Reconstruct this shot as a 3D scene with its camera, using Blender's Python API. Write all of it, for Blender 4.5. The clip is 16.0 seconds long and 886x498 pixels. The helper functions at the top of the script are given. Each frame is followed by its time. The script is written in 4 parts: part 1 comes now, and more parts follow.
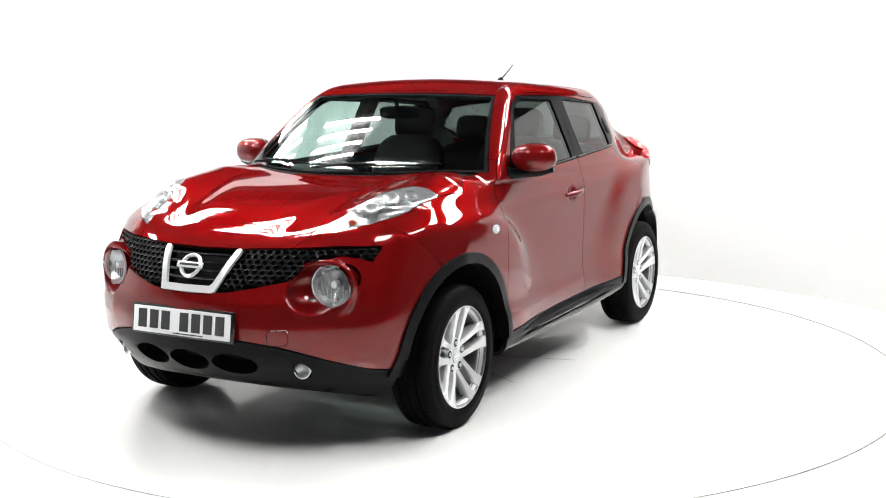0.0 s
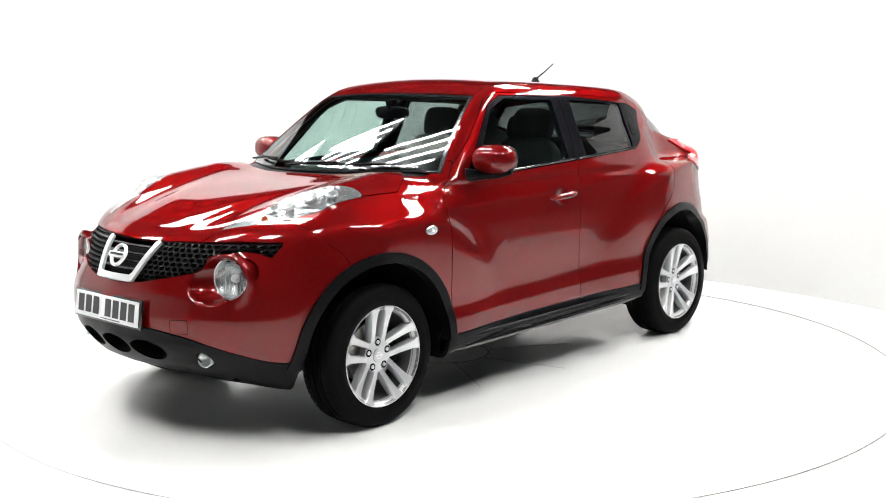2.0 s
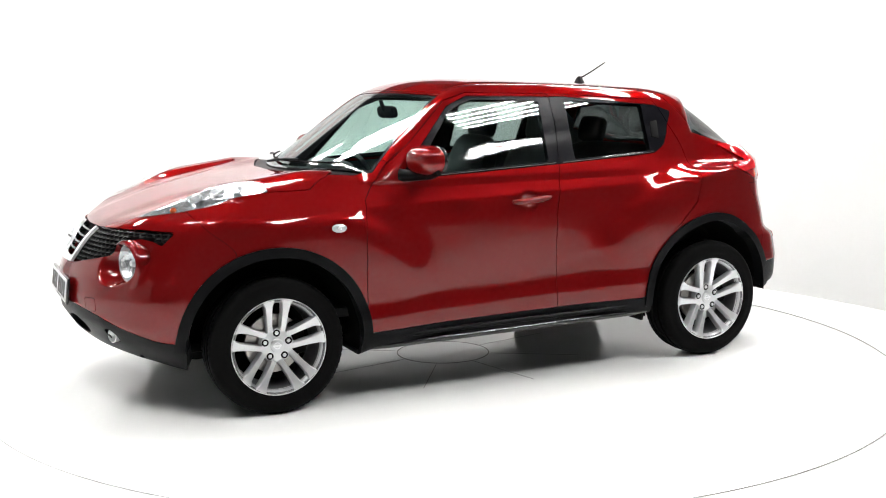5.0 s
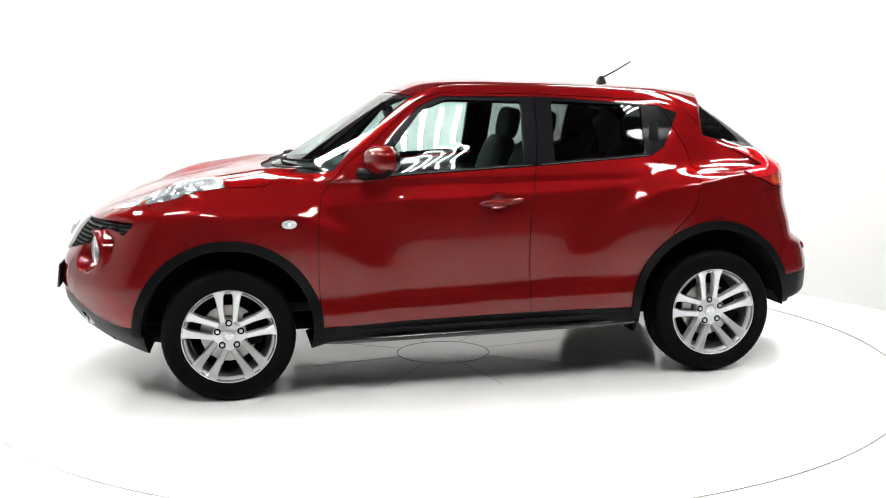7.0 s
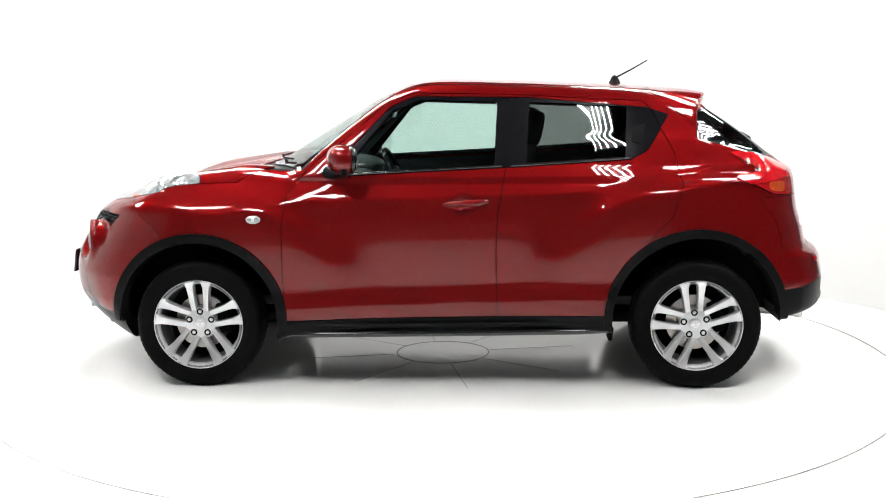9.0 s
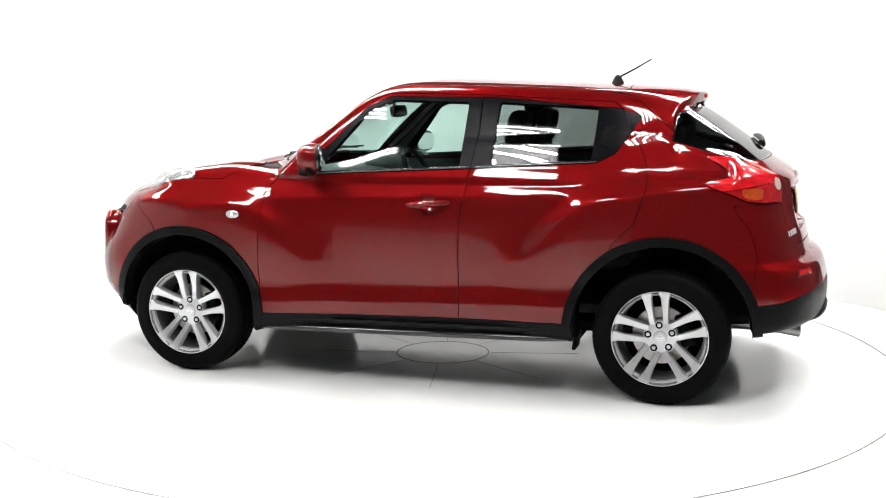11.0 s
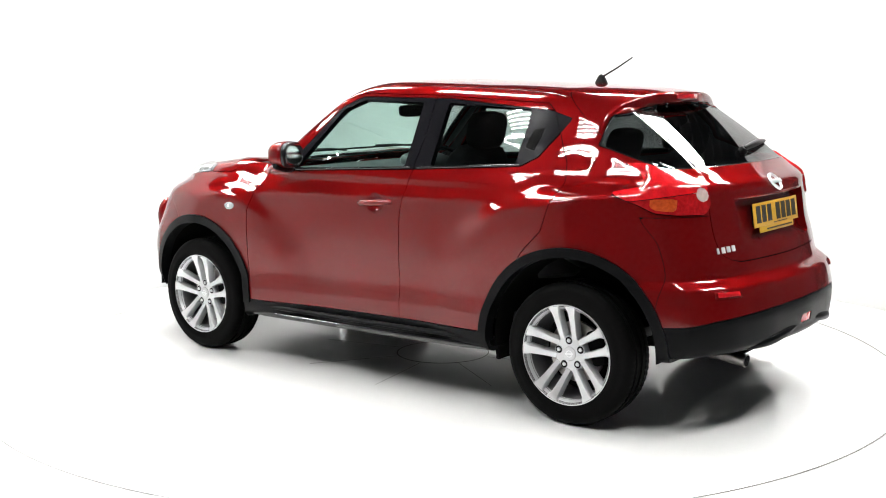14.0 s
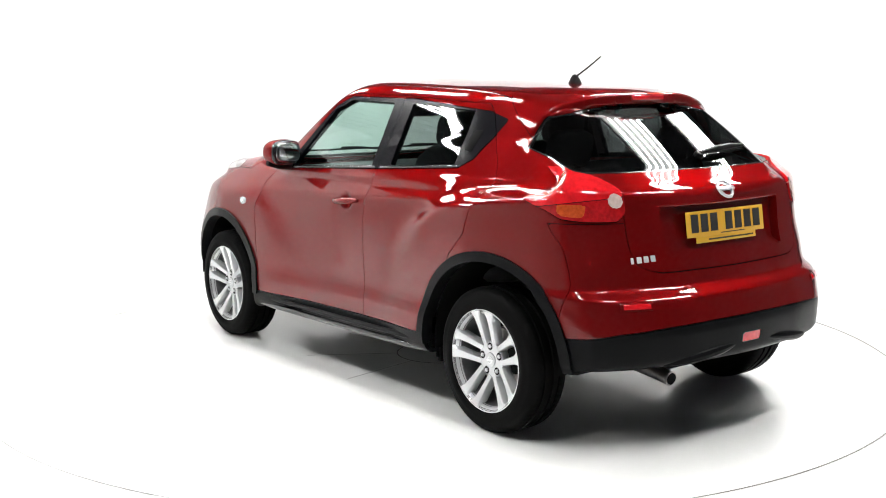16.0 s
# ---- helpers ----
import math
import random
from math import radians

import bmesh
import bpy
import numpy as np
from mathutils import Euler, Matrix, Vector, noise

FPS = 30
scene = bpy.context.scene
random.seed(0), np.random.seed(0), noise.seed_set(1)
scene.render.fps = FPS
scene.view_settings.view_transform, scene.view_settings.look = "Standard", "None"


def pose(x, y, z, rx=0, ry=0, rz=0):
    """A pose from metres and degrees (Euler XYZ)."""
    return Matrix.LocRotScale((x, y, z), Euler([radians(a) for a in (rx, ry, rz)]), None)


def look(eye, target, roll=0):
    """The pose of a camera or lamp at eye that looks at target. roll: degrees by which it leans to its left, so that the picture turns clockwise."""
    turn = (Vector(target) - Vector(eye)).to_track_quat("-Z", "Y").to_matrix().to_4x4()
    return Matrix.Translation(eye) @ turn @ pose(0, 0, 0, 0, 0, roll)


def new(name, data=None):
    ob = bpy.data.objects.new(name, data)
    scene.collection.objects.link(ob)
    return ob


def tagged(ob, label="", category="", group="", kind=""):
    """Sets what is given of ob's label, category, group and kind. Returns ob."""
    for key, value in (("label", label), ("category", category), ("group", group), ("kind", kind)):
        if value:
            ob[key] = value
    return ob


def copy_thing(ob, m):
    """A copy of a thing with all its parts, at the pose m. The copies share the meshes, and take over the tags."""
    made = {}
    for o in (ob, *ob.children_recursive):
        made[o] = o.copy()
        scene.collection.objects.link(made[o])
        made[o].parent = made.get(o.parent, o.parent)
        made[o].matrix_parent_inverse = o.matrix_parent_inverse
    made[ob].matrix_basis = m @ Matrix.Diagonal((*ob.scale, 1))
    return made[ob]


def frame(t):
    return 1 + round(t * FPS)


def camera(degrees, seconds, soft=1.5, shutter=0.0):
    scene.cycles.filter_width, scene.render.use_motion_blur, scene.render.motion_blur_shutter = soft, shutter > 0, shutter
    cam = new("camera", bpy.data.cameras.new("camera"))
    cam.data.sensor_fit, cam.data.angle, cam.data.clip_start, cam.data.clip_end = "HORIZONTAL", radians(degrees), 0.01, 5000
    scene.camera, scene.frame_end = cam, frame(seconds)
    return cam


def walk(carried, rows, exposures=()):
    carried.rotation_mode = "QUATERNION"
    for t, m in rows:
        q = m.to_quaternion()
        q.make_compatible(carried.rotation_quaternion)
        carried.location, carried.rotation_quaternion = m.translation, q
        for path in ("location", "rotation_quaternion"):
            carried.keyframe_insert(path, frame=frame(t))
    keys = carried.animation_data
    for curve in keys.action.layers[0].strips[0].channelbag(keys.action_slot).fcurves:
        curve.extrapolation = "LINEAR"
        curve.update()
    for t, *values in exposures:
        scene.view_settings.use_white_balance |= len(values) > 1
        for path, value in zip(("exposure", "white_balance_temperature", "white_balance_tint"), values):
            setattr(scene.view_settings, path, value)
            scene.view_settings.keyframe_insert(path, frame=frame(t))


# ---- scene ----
cam = camera(43.65, 16.0, soft=1.0)
EYE = (0.0, -6.261, 1.529)
AIM = look(EYE, (0.0009, -6.261 + 0.98925, 1.529 - 0.14627), roll=-0.471)
walk(cam, [(0.0, AIM), (16.0, AIM)])

# ---------------------------------------------------------------- light
scene.view_settings.exposure = 0.0
world = bpy.data.worlds.new("world")
world.use_nodes = True
scene.world = world
world.node_tree.nodes["Background"].inputs[0].default_value = (0.9, 0.95, 1.0, 1)
world.node_tree.nodes["Background"].inputs[1].default_value = 0.05
TUBE_STRENGTH = 132.0


# ---------------------------------------------------------------- materials
def material(name, color, rough=0.5, metal=0.0, coat=0.0, grain=0.0, grain_scale=60.0, bump=0.0, spec=0.5, stain=0.0, stain_scale=2.0):
    """A principled material with fine grain and broad stains in colour and roughness."""
    m = bpy.data.materials.new(name)
    m.use_nodes = True
    nt = m.node_tree
    b = nt.nodes["Principled BSDF"]
    b.inputs["Base Color"].default_value = (*color, 1)
    b.inputs["Roughness"].default_value = rough
    b.inputs["Metallic"].default_value = metal
    b.inputs["Coat Weight"].default_value = coat
    b.inputs["Coat Roughness"].default_value = 0.03
    b.inputs["Specular IOR Level"].default_value = spec
    tex = nt.nodes.new("ShaderNodeTexCoord")
    if grain or stain:
        fine = nt.nodes.new("ShaderNodeTexNoise")
        fine.inputs["Scale"].default_value = grain_scale
        fine.inputs["Detail"].default_value = 4
        broad = nt.nodes.new("ShaderNodeTexNoise")
        broad.inputs["Scale"].default_value = stain_scale
        broad.inputs["Detail"].default_value = 5
        nt.links.new(tex.outputs["Object"], fine.inputs["Vector"])
        nt.links.new(tex.outputs["Object"], broad.inputs["Vector"])
        add = nt.nodes.new("ShaderNodeMath")
        add.operation = "MULTIPLY_ADD"
        add.inputs[1].default_value = grain
        nt.links.new(fine.outputs["Fac"], add.inputs[0])
        mul = nt.nodes.new("ShaderNodeMath")
        mul.operation = "MULTIPLY_ADD"
        mul.inputs[1].default_value = stain
        mul.inputs[2].default_value = 1 - 0.5 * grain - 0.5 * stain
        nt.links.new(broad.outputs["Fac"], mul.inputs[0])
        nt.links.new(mul.outputs[0], add.inputs[2])
        mix = nt.nodes.new("ShaderNodeMix")
        mix.data_type, mix.blend_type = "RGBA", "MULTIPLY"
        mix.inputs[0].default_value = 1
        mix.inputs[6].default_value = (*color, 1)
        nt.links.new(add.outputs[0], mix.inputs[7])
        nt.links.new(mix.outputs[2], b.inputs["Base Color"])
        rr = nt.nodes.new("ShaderNodeMapRange")
        rr.inputs["To Min"].default_value = max(0, rough - 0.25 * rough)
        rr.inputs["To Max"].default_value = min(1, rough + 0.25 * rough)
        nt.links.new(broad.outputs["Fac"], rr.inputs["Value"])
        nt.links.new(rr.outputs[0], b.inputs["Roughness"])
        if bump:
            bp = nt.nodes.new("ShaderNodeBump")
            bp.inputs["Strength"].default_value = bump
            bp.inputs["Distance"].default_value = 0.001
            nt.links.new(fine.outputs["Fac"], bp.inputs["Height"])
            nt.links.new(bp.outputs[0], b.inputs["Normal"])
    return m


def paint_material():
    """Deep red metallic paint: coloured flakes under a clear coat."""
    m = bpy.data.materials.new("red_metallic_paint")
    m.use_nodes = True
    nt = m.node_tree
    b = nt.nodes["Principled BSDF"]
    tex = nt.nodes.new("ShaderNodeTexCoord")
    flake = nt.nodes.new("ShaderNodeTexVoronoi")
    flake.inputs["Scale"].default_value = 900
    nt.links.new(tex.outputs["Object"], flake.inputs["Vector"])
    ramp = nt.nodes.new("ShaderNodeMix")
    ramp.data_type = "RGBA"
    ramp.inputs[6].default_value = (0.112, 0.0022, 0.0026, 1)
    ramp.inputs[7].default_value = (0.168, 0.0044, 0.0050, 1)
    nt.links.new(flake.outputs["Color"], ramp.inputs[0])
    nt.links.new(ramp.outputs[2], b.inputs["Base Color"])
    b.inputs["Metallic"].default_value = 0.45
    b.inputs["Specular Tint"].default_value = (0.45, 0.02, 0.02, 1)
    b.inputs["Specular IOR Level"].default_value = 0.0
    b.inputs["Roughness"].default_value = 0.4
    b.inputs["Coat Weight"].default_value = 1.0
    b.inputs["Coat Roughness"].default_value = 0.012
    b.inputs["Coat IOR"].default_value = 1.47
    return m


def glass_material(name, tint, ior=1.5, rough=0.0):
    """A thin pane: it lets tinted light straight through and mirrors by its angle."""
    m = bpy.data.materials.new(name)
    m.use_nodes = True
    nt = m.node_tree
    nt.nodes.remove(nt.nodes["Principled BSDF"])
    out = nt.nodes["Material Output"]
    clear = nt.nodes.new("ShaderNodeBsdfTransparent")
    clear.inputs[0].default_value = (*tint, 1)
    gloss = nt.nodes.new("ShaderNodeBsdfGlossy")
    gloss.inputs["Roughness"].default_value = rough
    weight = nt.nodes.new("ShaderNodeLayerWeight")
    weight.inputs["Blend"].default_value = 0.5
    power = nt.nodes.new("ShaderNodeMath")
    power.operation = "POWER"
    power.inputs[1].default_value = 4.0
    nt.links.new(weight.outputs["Facing"], power.inputs[0])
    fres = nt.nodes.new("ShaderNodeMath")
    fres.operation = "MULTIPLY_ADD"
    fres.inputs[1].default_value = 0.75
    fres.inputs[2].default_value = ((ior - 1) / (ior + 1)) ** 2 * 1.6
    nt.links.new(power.outputs[0], fres.inputs[0])
    mix = nt.nodes.new("ShaderNodeMixShader")
    nt.links.new(fres.outputs[0], mix.inputs[0])
    nt.links.new(clear.outputs[0], mix.inputs[1])
    nt.links.new(gloss.outputs[0], mix.inputs[2])
    nt.links.new(mix.outputs[0], out.inputs[0])
    return m


def glow_material(name, color, strength):
    m = bpy.data.materials.new(name)
    m.use_nodes = True
    b = m.node_tree.nodes["Principled BSDF"]
    b.inputs["Base Color"].default_value = (0.9, 0.9, 0.9, 1)
    b.inputs["Emission Color"].default_value = (*color, 1)
    b.inputs["Emission Strength"].default_value = strength
    return m


PAINT = paint_material()
BLACK = material("black_grained_plastic", (0.0034, 0.0036, 0.0040), 0.36, spec=0.09, grain=0.5, grain_scale=500, bump=0.25, stain=0.25, stain_scale=5)
GLOSS_BLACK = material("gloss_black_trim", (0.008, 0.008, 0.009), 0.16, coat=0.4, grain=0.2, stain=0.1)
SATIN_BLACK = material("satin_black_film", (0.005, 0.005, 0.0065), 0.24, spec=0.05, grain=0.3, grain_scale=300, stain=0.2)
RUBBER = material("tyre_rubber", (0.003, 0.003, 0.003), 0.6, spec=0.04, grain=0.5, grain_scale=120, bump=0.2, stain=0.3, stain_scale=9)
# near-black: puts the shade of hollows and the underside into the colour
VOID = material("dark_cavity", (0.003, 0.003, 0.003), 0.9, spec=0.1, grain=0.3)
ALLOY = material("silver_painted_alloy", (0.60, 0.61, 0.62), 0.3, metal=0.6, coat=0.5, grain=0.08, grain_scale=900, stain=0.08)
STEEL = material("brushed_steel", (0.42, 0.40, 0.38), 0.34, metal=1.0, grain=0.4, grain_scale=80, stain=0.3)
SATIN_CHROME = material("satin_chrome", (0.80, 0.81, 0.82), 0.34, metal=0.55, grain=0.05, stain=0.05)
REFLECTOR = material("lamp_reflector", (0.60, 0.61, 0.62), 0.28, metal=0.75, grain=0.1, grain_scale=30, stain=0.06)
LAMP_WHITE = material("pale_lamp_housing", (0.50, 0.51, 0.52), 0.26, metal=0.45, grain=0.7, grain_scale=26, stain=0.3)
LAMP_BOWL = material("silver_lamp_bowl", (0.50, 0.51, 0.52), 0.2, metal=0.8, grain=0.8, grain_scale=20, stain=0.4)
# alloy grey darkened to carry the shade behind the spokes
BARREL = material("shaded_wheel_barrel", (0.16, 0.16, 0.165), 0.45, metal=0.5, grain=0.3, stain=0.3)
AMBER = material("amber_lens", (0.40, 0.055, 0.010), 0.14, coat=0.9, grain=0.9, grain_scale=80, bump=1.0, stain=0.8, stain_scale=30)
RED_LENS = material("red_lens", (0.52, 0.008, 0.012), 0.12, coat=1.0, grain=0.7, grain_scale=55, bump=1.0, stain=0.7, stain_scale=14, spec=0.4)
PINK_LENS = material("pale_pink_lens", (0.46, 0.36, 0.33), 0.15, coat=1.0, grain=0.6, grain_scale=60, bump=0.8, stain=0.4, stain_scale=30)
DEEP_RED_LENS = material("deep_red_lens", (0.30, 0.006, 0.008), 0.12, coat=1.0, grain=1.0, grain_scale=70, bump=1.0, stain=0.8, stain_scale=25, spec=0.4)
PLATE_WHITE = material("white_plate", (0.74, 0.75, 0.76), 0.32, grain=0.06, stain=0.08)
PLATE_YELLOW = material("yellow_plate", (0.60, 0.33, 0.03), 0.32, grain=0.06, stain=0.08)
INK = material("plate_ink", (0.02, 0.02, 0.022), 0.4, grain=0.2)
SEAT = material("charcoal_seat_fabric", (0.025, 0.026, 0.028), 0.85, grain=0.6, grain_scale=350, bump=0.4, stain=0.2)
DASH = material("charcoal_soft_plastic", (0.03, 0.032, 0.034), 0.6, grain=0.4, grain_scale=300, bump=0.3, stain=0.15)
LINING = material("grey_head_lining", (0.30, 0.31, 0.31), 0.9, grain=0.2, grain_scale=200, stain=0.1)
CLEAR = glass_material("clear_glass", (0.66, 0.80, 0.76))
PRIVACY = glass_material("tinted_glass", (0.34, 0.38, 0.37))
DARK_GLASS = glass_material("dark_tinted_glass", (0.13, 0.14, 0.14))
LENS = glass_material("clear_lens", (0.95, 0.96, 0.96), 1.45)
MIRROR = material("mirror_glass", (0.8, 0.82, 0.83), 0.02, metal=1.0)
WHITE_WALL = material("white_cyclorama_paint", (0.62, 0.625, 0.622), 0.8, grain=0.03, grain_scale=40, stain=0.03, stain_scale=0.7)
WHITE_FLOOR = material("white_floor_paint", (0.73, 0.735, 0.728), 0.3, grain=0.03, grain_scale=30, stain=0.02, stain_scale=1.3)
TABLE_FLOOR = material("white_turntable_paint", (0.80, 0.805, 0.795), 0.13, grain=0.03, grain_scale=30, stain=0.02, stain_scale=1.6)
CONCRETE = material("grey_concrete", (0.20, 0.20, 0.197), 0.7, grain=0.4, grain_scale=25, bump=0.3, stain=0.4, stain_scale=0.9)
SEAM = material("grey_joint", (0.17, 0.168, 0.16), 0.8, grain=0.4, stain=0.4)
HALL = material("dark_hall_wall", (0.05, 0.05, 0.055), 0.8, grain=0.2, grain_scale=8, stain=0.3)
CEILING = material("dark_sheet_ceiling", (0.022, 0.022, 0.024), 0.7, grain=0.4, grain_scale=12, stain=0.3)
FIXTURE = material("grey_fixture_enamel", (0.10, 0.10, 0.10), 0.5, grain=0.05)
TUBE = glow_material("lit_tube", (1.0, 0.99, 0.975), TUBE_STRENGTH)


# ---------------------------------------------------------------- mesh helpers
def mesh_object(name, verts, faces, mat, parent=None, normals=None, smooth=True, label=""):
    me = bpy.data.meshes.new(name)
    me.from_pydata([tuple(v) for v in verts], [], [tuple(int(i) for i in f) for f in faces])
    me.materials.append(mat)
    if smooth:
        me.polygons.foreach_set("use_smooth", [True] * len(me.polygons))
    me.update()
    if normals is not None and len(normals) == len(verts):
        me.normals_split_custom_set_from_vertices([tuple(n) for n in normals])
    ob = new(name, me)
    if parent is not None:
        ob.parent = parent
    if label:
        tagged(ob, label)
    return ob


def part(name, bm, mat, parent=None, label="", smooth_angle=35):
    """Links a bmesh as one mesh object under a thing or under a part."""
    me = bpy.data.meshes.new(name)
    bmesh.ops.recalc_face_normals(bm, faces=bm.faces[:])
    for f in bm.faces:
        f.smooth = True
    for e in bm.edges:
        if len(e.link_faces) == 2 and e.calc_face_angle(0) > radians(smooth_angle):
            e.smooth = False
    bm.to_mesh(me)
    bm.free()
    me.materials.append(mat)
    ob = new(name, me)
    if parent is not None:
        ob.parent = parent
    if label:
        tagged(ob, label)
    return ob


def box(bm, size, at=(0, 0, 0), turn=(0, 0, 0), bevel=0.0, taper=None, segments=2):
    """A box with optional bevel; taper scales its top in x and y."""
    r = bmesh.ops.create_cube(bm, size=1.0)
    vs = r["verts"]
    for v in vs:
        if taper and v.co.z > 0:
            v.co.x *= taper[0]
            v.co.y *= taper[1]
        v.co = Vector((v.co.x * size[0], v.co.y * size[1], v.co.z * size[2]))
    if bevel:
        es = list({e for v in vs for e in v.link_edges})
        r = bmesh.ops.bevel(bm, geom=es, offset=bevel, segments=segments, profile=0.5, affect="EDGES")
        vs = list({v for f in r["faces"] for v in f.verts} | {v for v in vs if v.is_valid})
    m = pose(*at, *turn)
    for v in vs:
        v.co = m @ v.co
    return vs


def lathe(bm, profile, n=48, axis="y", at=(0, 0, 0)):
    """Turns a profile of (radius, height) about an axis."""
    rings = []
    for r, h in profile:
        ring = []
        for i in range(n):
            a = 2 * math.pi * i / n
            c, s = r * math.cos(a), r * math.sin(a)
            co = {"y": (c, h, s), "z": (c, s, h), "x": (h, c, s)}[axis]
            ring.append(bm.verts.new(Vector(co) + Vector(at)))
        rings.append(ring)
    for a, b in zip(rings, rings[1:]):
        for i in range(n):
            bm.faces.new((a[i], a[(i + 1) % n], b[(i + 1) % n], b[i]))
    return rings


def cap(bm, ring):
    bm.faces.new(ring)


def tube(bm, points, radius, n=10):
    """A round bar through points; radius may be a list."""
    pts = [Vector(p) for p in points]
    rings = []
    for i, p in enumerate(pts):
        d = (pts[min(i + 1, len(pts) - 1)] - pts[max(i - 1, 0)]).normalized()
        side = d.orthogonal().normalized() if i == 0 else (side - d * side.dot(d)).normalized()
        up = d.cross(side)
        r = radius[i] if isinstance(radius, (list, tuple)) else radius
        rings.append([bm.verts.new(p + r * (math.cos(2 * math.pi * k / n) * side + math.sin(2 * math.pi * k / n) * up)) for k in range(n)])
    for a, b in zip(rings, rings[1:]):
        for k in range(n):
            bm.faces.new((a[k], a[(k + 1) % n], b[(k + 1) % n], b[k]))
    bm.faces.new(rings[0])
    bm.faces.new(rings[-1])


def curve(xs, ys):
    """A smooth curve through knots, level past its ends."""
    xs, ys = np.array(xs, float), np.array(ys, float)
    d = np.diff(ys) / np.diff(xs)
    m = np.zeros_like(ys)
    for i in range(1, len(xs) - 1):
        m[i] = 0 if d[i - 1] * d[i] <= 0 else 2 * d[i - 1] * d[i] / (d[i - 1] + d[i])
    m[0], m[-1] = d[0], d[-1]

    def at(x):
        x = np.clip(x, xs[0], xs[-1])
        i = np.clip(np.searchsorted(xs, x) - 1, 0, len(xs) - 2)
        h = xs[i + 1] - xs[i]
        t = (x - xs[i]) / h
        return ((1 + 2 * t) * (1 - t) ** 2 * ys[i] + t * (1 - t) ** 2 * h * m[i] + t * t * (3 - 2 * t) * ys[i + 1] + t * t * (t - 1) * h * m[i + 1])
    return at


def smax(a, b, k):
    h = np.clip(0.5 + 0.5 * (a - b) / k, 0, 1)
    return b + (a - b) * h + k * h * (1 - h)


def smin(a, b, k):
    return -smax(-a, -b, k)


def polygon(points, r=0.0):
    """Signed distance to a polygon in a plane (negative inside), its corners rounded by r."""
    pts = np.array(points, float)

    def at(u, v):
        d = np.full(u.shape, 1e9)
        s = np.ones(u.shape)
        n = len(pts)
        for i in range(n):
            a, b = pts[i], pts[i - 1]
            e = b - a
            w0, w1 = u - a[0], v - a[1]
            t = np.clip((w0 * e[0] + w1 * e[1]) / (e @ e), 0, 1)
            d = np.minimum(d, (w0 - e[0] * t) ** 2 + (w1 - e[1] * t) ** 2)
            c1, c2, c3 = v >= a[1], v < b[1], e[0] * w1 > e[1] * w0
            s = np.where((c1 & c2 & c3) | (~c1 & ~c2 & ~c3), -s, s)
        return s * np.sqrt(d) - r
    return at


# ---------------------------------------------------------------- the car's form
# x runs from the front axle to the tail, y to the right-hand side, z up
nose_x = curve([0.15, 0.2, 0.27, 0.36, 0.45, 0.55, 0.64, 0.70, 0.78, 0.85, 0.92, 1.0], [-0.56, -0.63, -0.71, -0.80, -0.855, -0.865, -0.85, -0.82, -0.775, -0.735, -0.68, -0.5])
nose_plan = curve([-0.13, 0, 0.13, 0.26, 0.46, 0.6, 0.72, 0.79, 0.84, 0.9], [0.01, 0, 0.01, 0.03, 0.10, 0.185, 0.285, 0.38, 0.52, 0.8])
tail_x = curve([0.15, 0.22, 0.34, 0.41, 0.50, 0.59, 0.65, 0.70, 0.78, 0.88, 1.0, 1.08, 1.13, 1.3], [3.02, 3.10, 3.27, 3.305, 3.31, 3.295, 3.275, 3.215, 3.195, 3.165, 3.145, 3.125, 3.06, 2.85])
tail_plan = curve([-0.3, 0, 0.3, 0.54, 0.65, 0.75, 0.80, 0.84, 0.9], [0.022, 0, 0.022, 0.080, 0.132, 0.220, 0.34, 0.5, 0.8])
side_w = curve([0.15, 0.2, 0.3, 0.36, 0.43, 0.465, 0.495, 0.53, 0.58, 0.66, 0.76, 0.85, 0.92, 0.955, 0.972, 0.984, 1.0, 1.04, 1.1, 1.14, 1.2, 1.3], [0.77, 0.80, 0.836, 0.8445, 0.8440, 0.8400, 0.8345, 0.8325, 0.8342, 0.8378, 0.8400, 0.8398, 0.8375, 0.8345, 0.8305, 0.8255, 0.8180, 0.8005, 0.7755, 0.756, 0.728, 0.68])
deck_z = curve([-0.9, -0.75, -0.66, -0.5, -0.3, -0.1, 0.1, 0.3, 0.7, 1.2, 2.0, 2.5, 2.75, 3.0, 3.2, 3.4], [0.70, 0.83, 0.885, 0.944, 0.999, 1.038, 1.066, 1.090, 1.10, 1.22, 1.28, 1.28, 1.21, 1.12, 1.05, 0.97])
def screen_x(z):
    return 0.265 + 1.60 * (z - 1.095) + 0.10 * (z - 1.095) ** 2


def back_x(z):
    return 3.047 - 1.36 * (z - 1.133) - 0.8 * (z - 1.265) ** 2


roof_z = curve([0.8, 0.95, 1.08, 1.28, 1.6, 1.92, 2.23, 2.49, 2.65, 2.8], [1.49, 1.535, 1.56, 1.57, 1.562, 1.549, 1.531, 1.513, 1.49, 1.46])
belly_z = curve([-0.9, -0.5, -0.3, 0.3, 0.5, 2.1, 2.3, 2.9, 3.3], [0.20, 0.20, 0.205, 0.22, 0.265, 0.285, 0.27, 0.345, 0.37])
cabin_in = curve([0.2, 2.0, 2.2, 2.4, 2.6, 2.9, 3.2], [0.0, 0.0, 0.012, 0.045, 0.10, 0.19, 0.28])


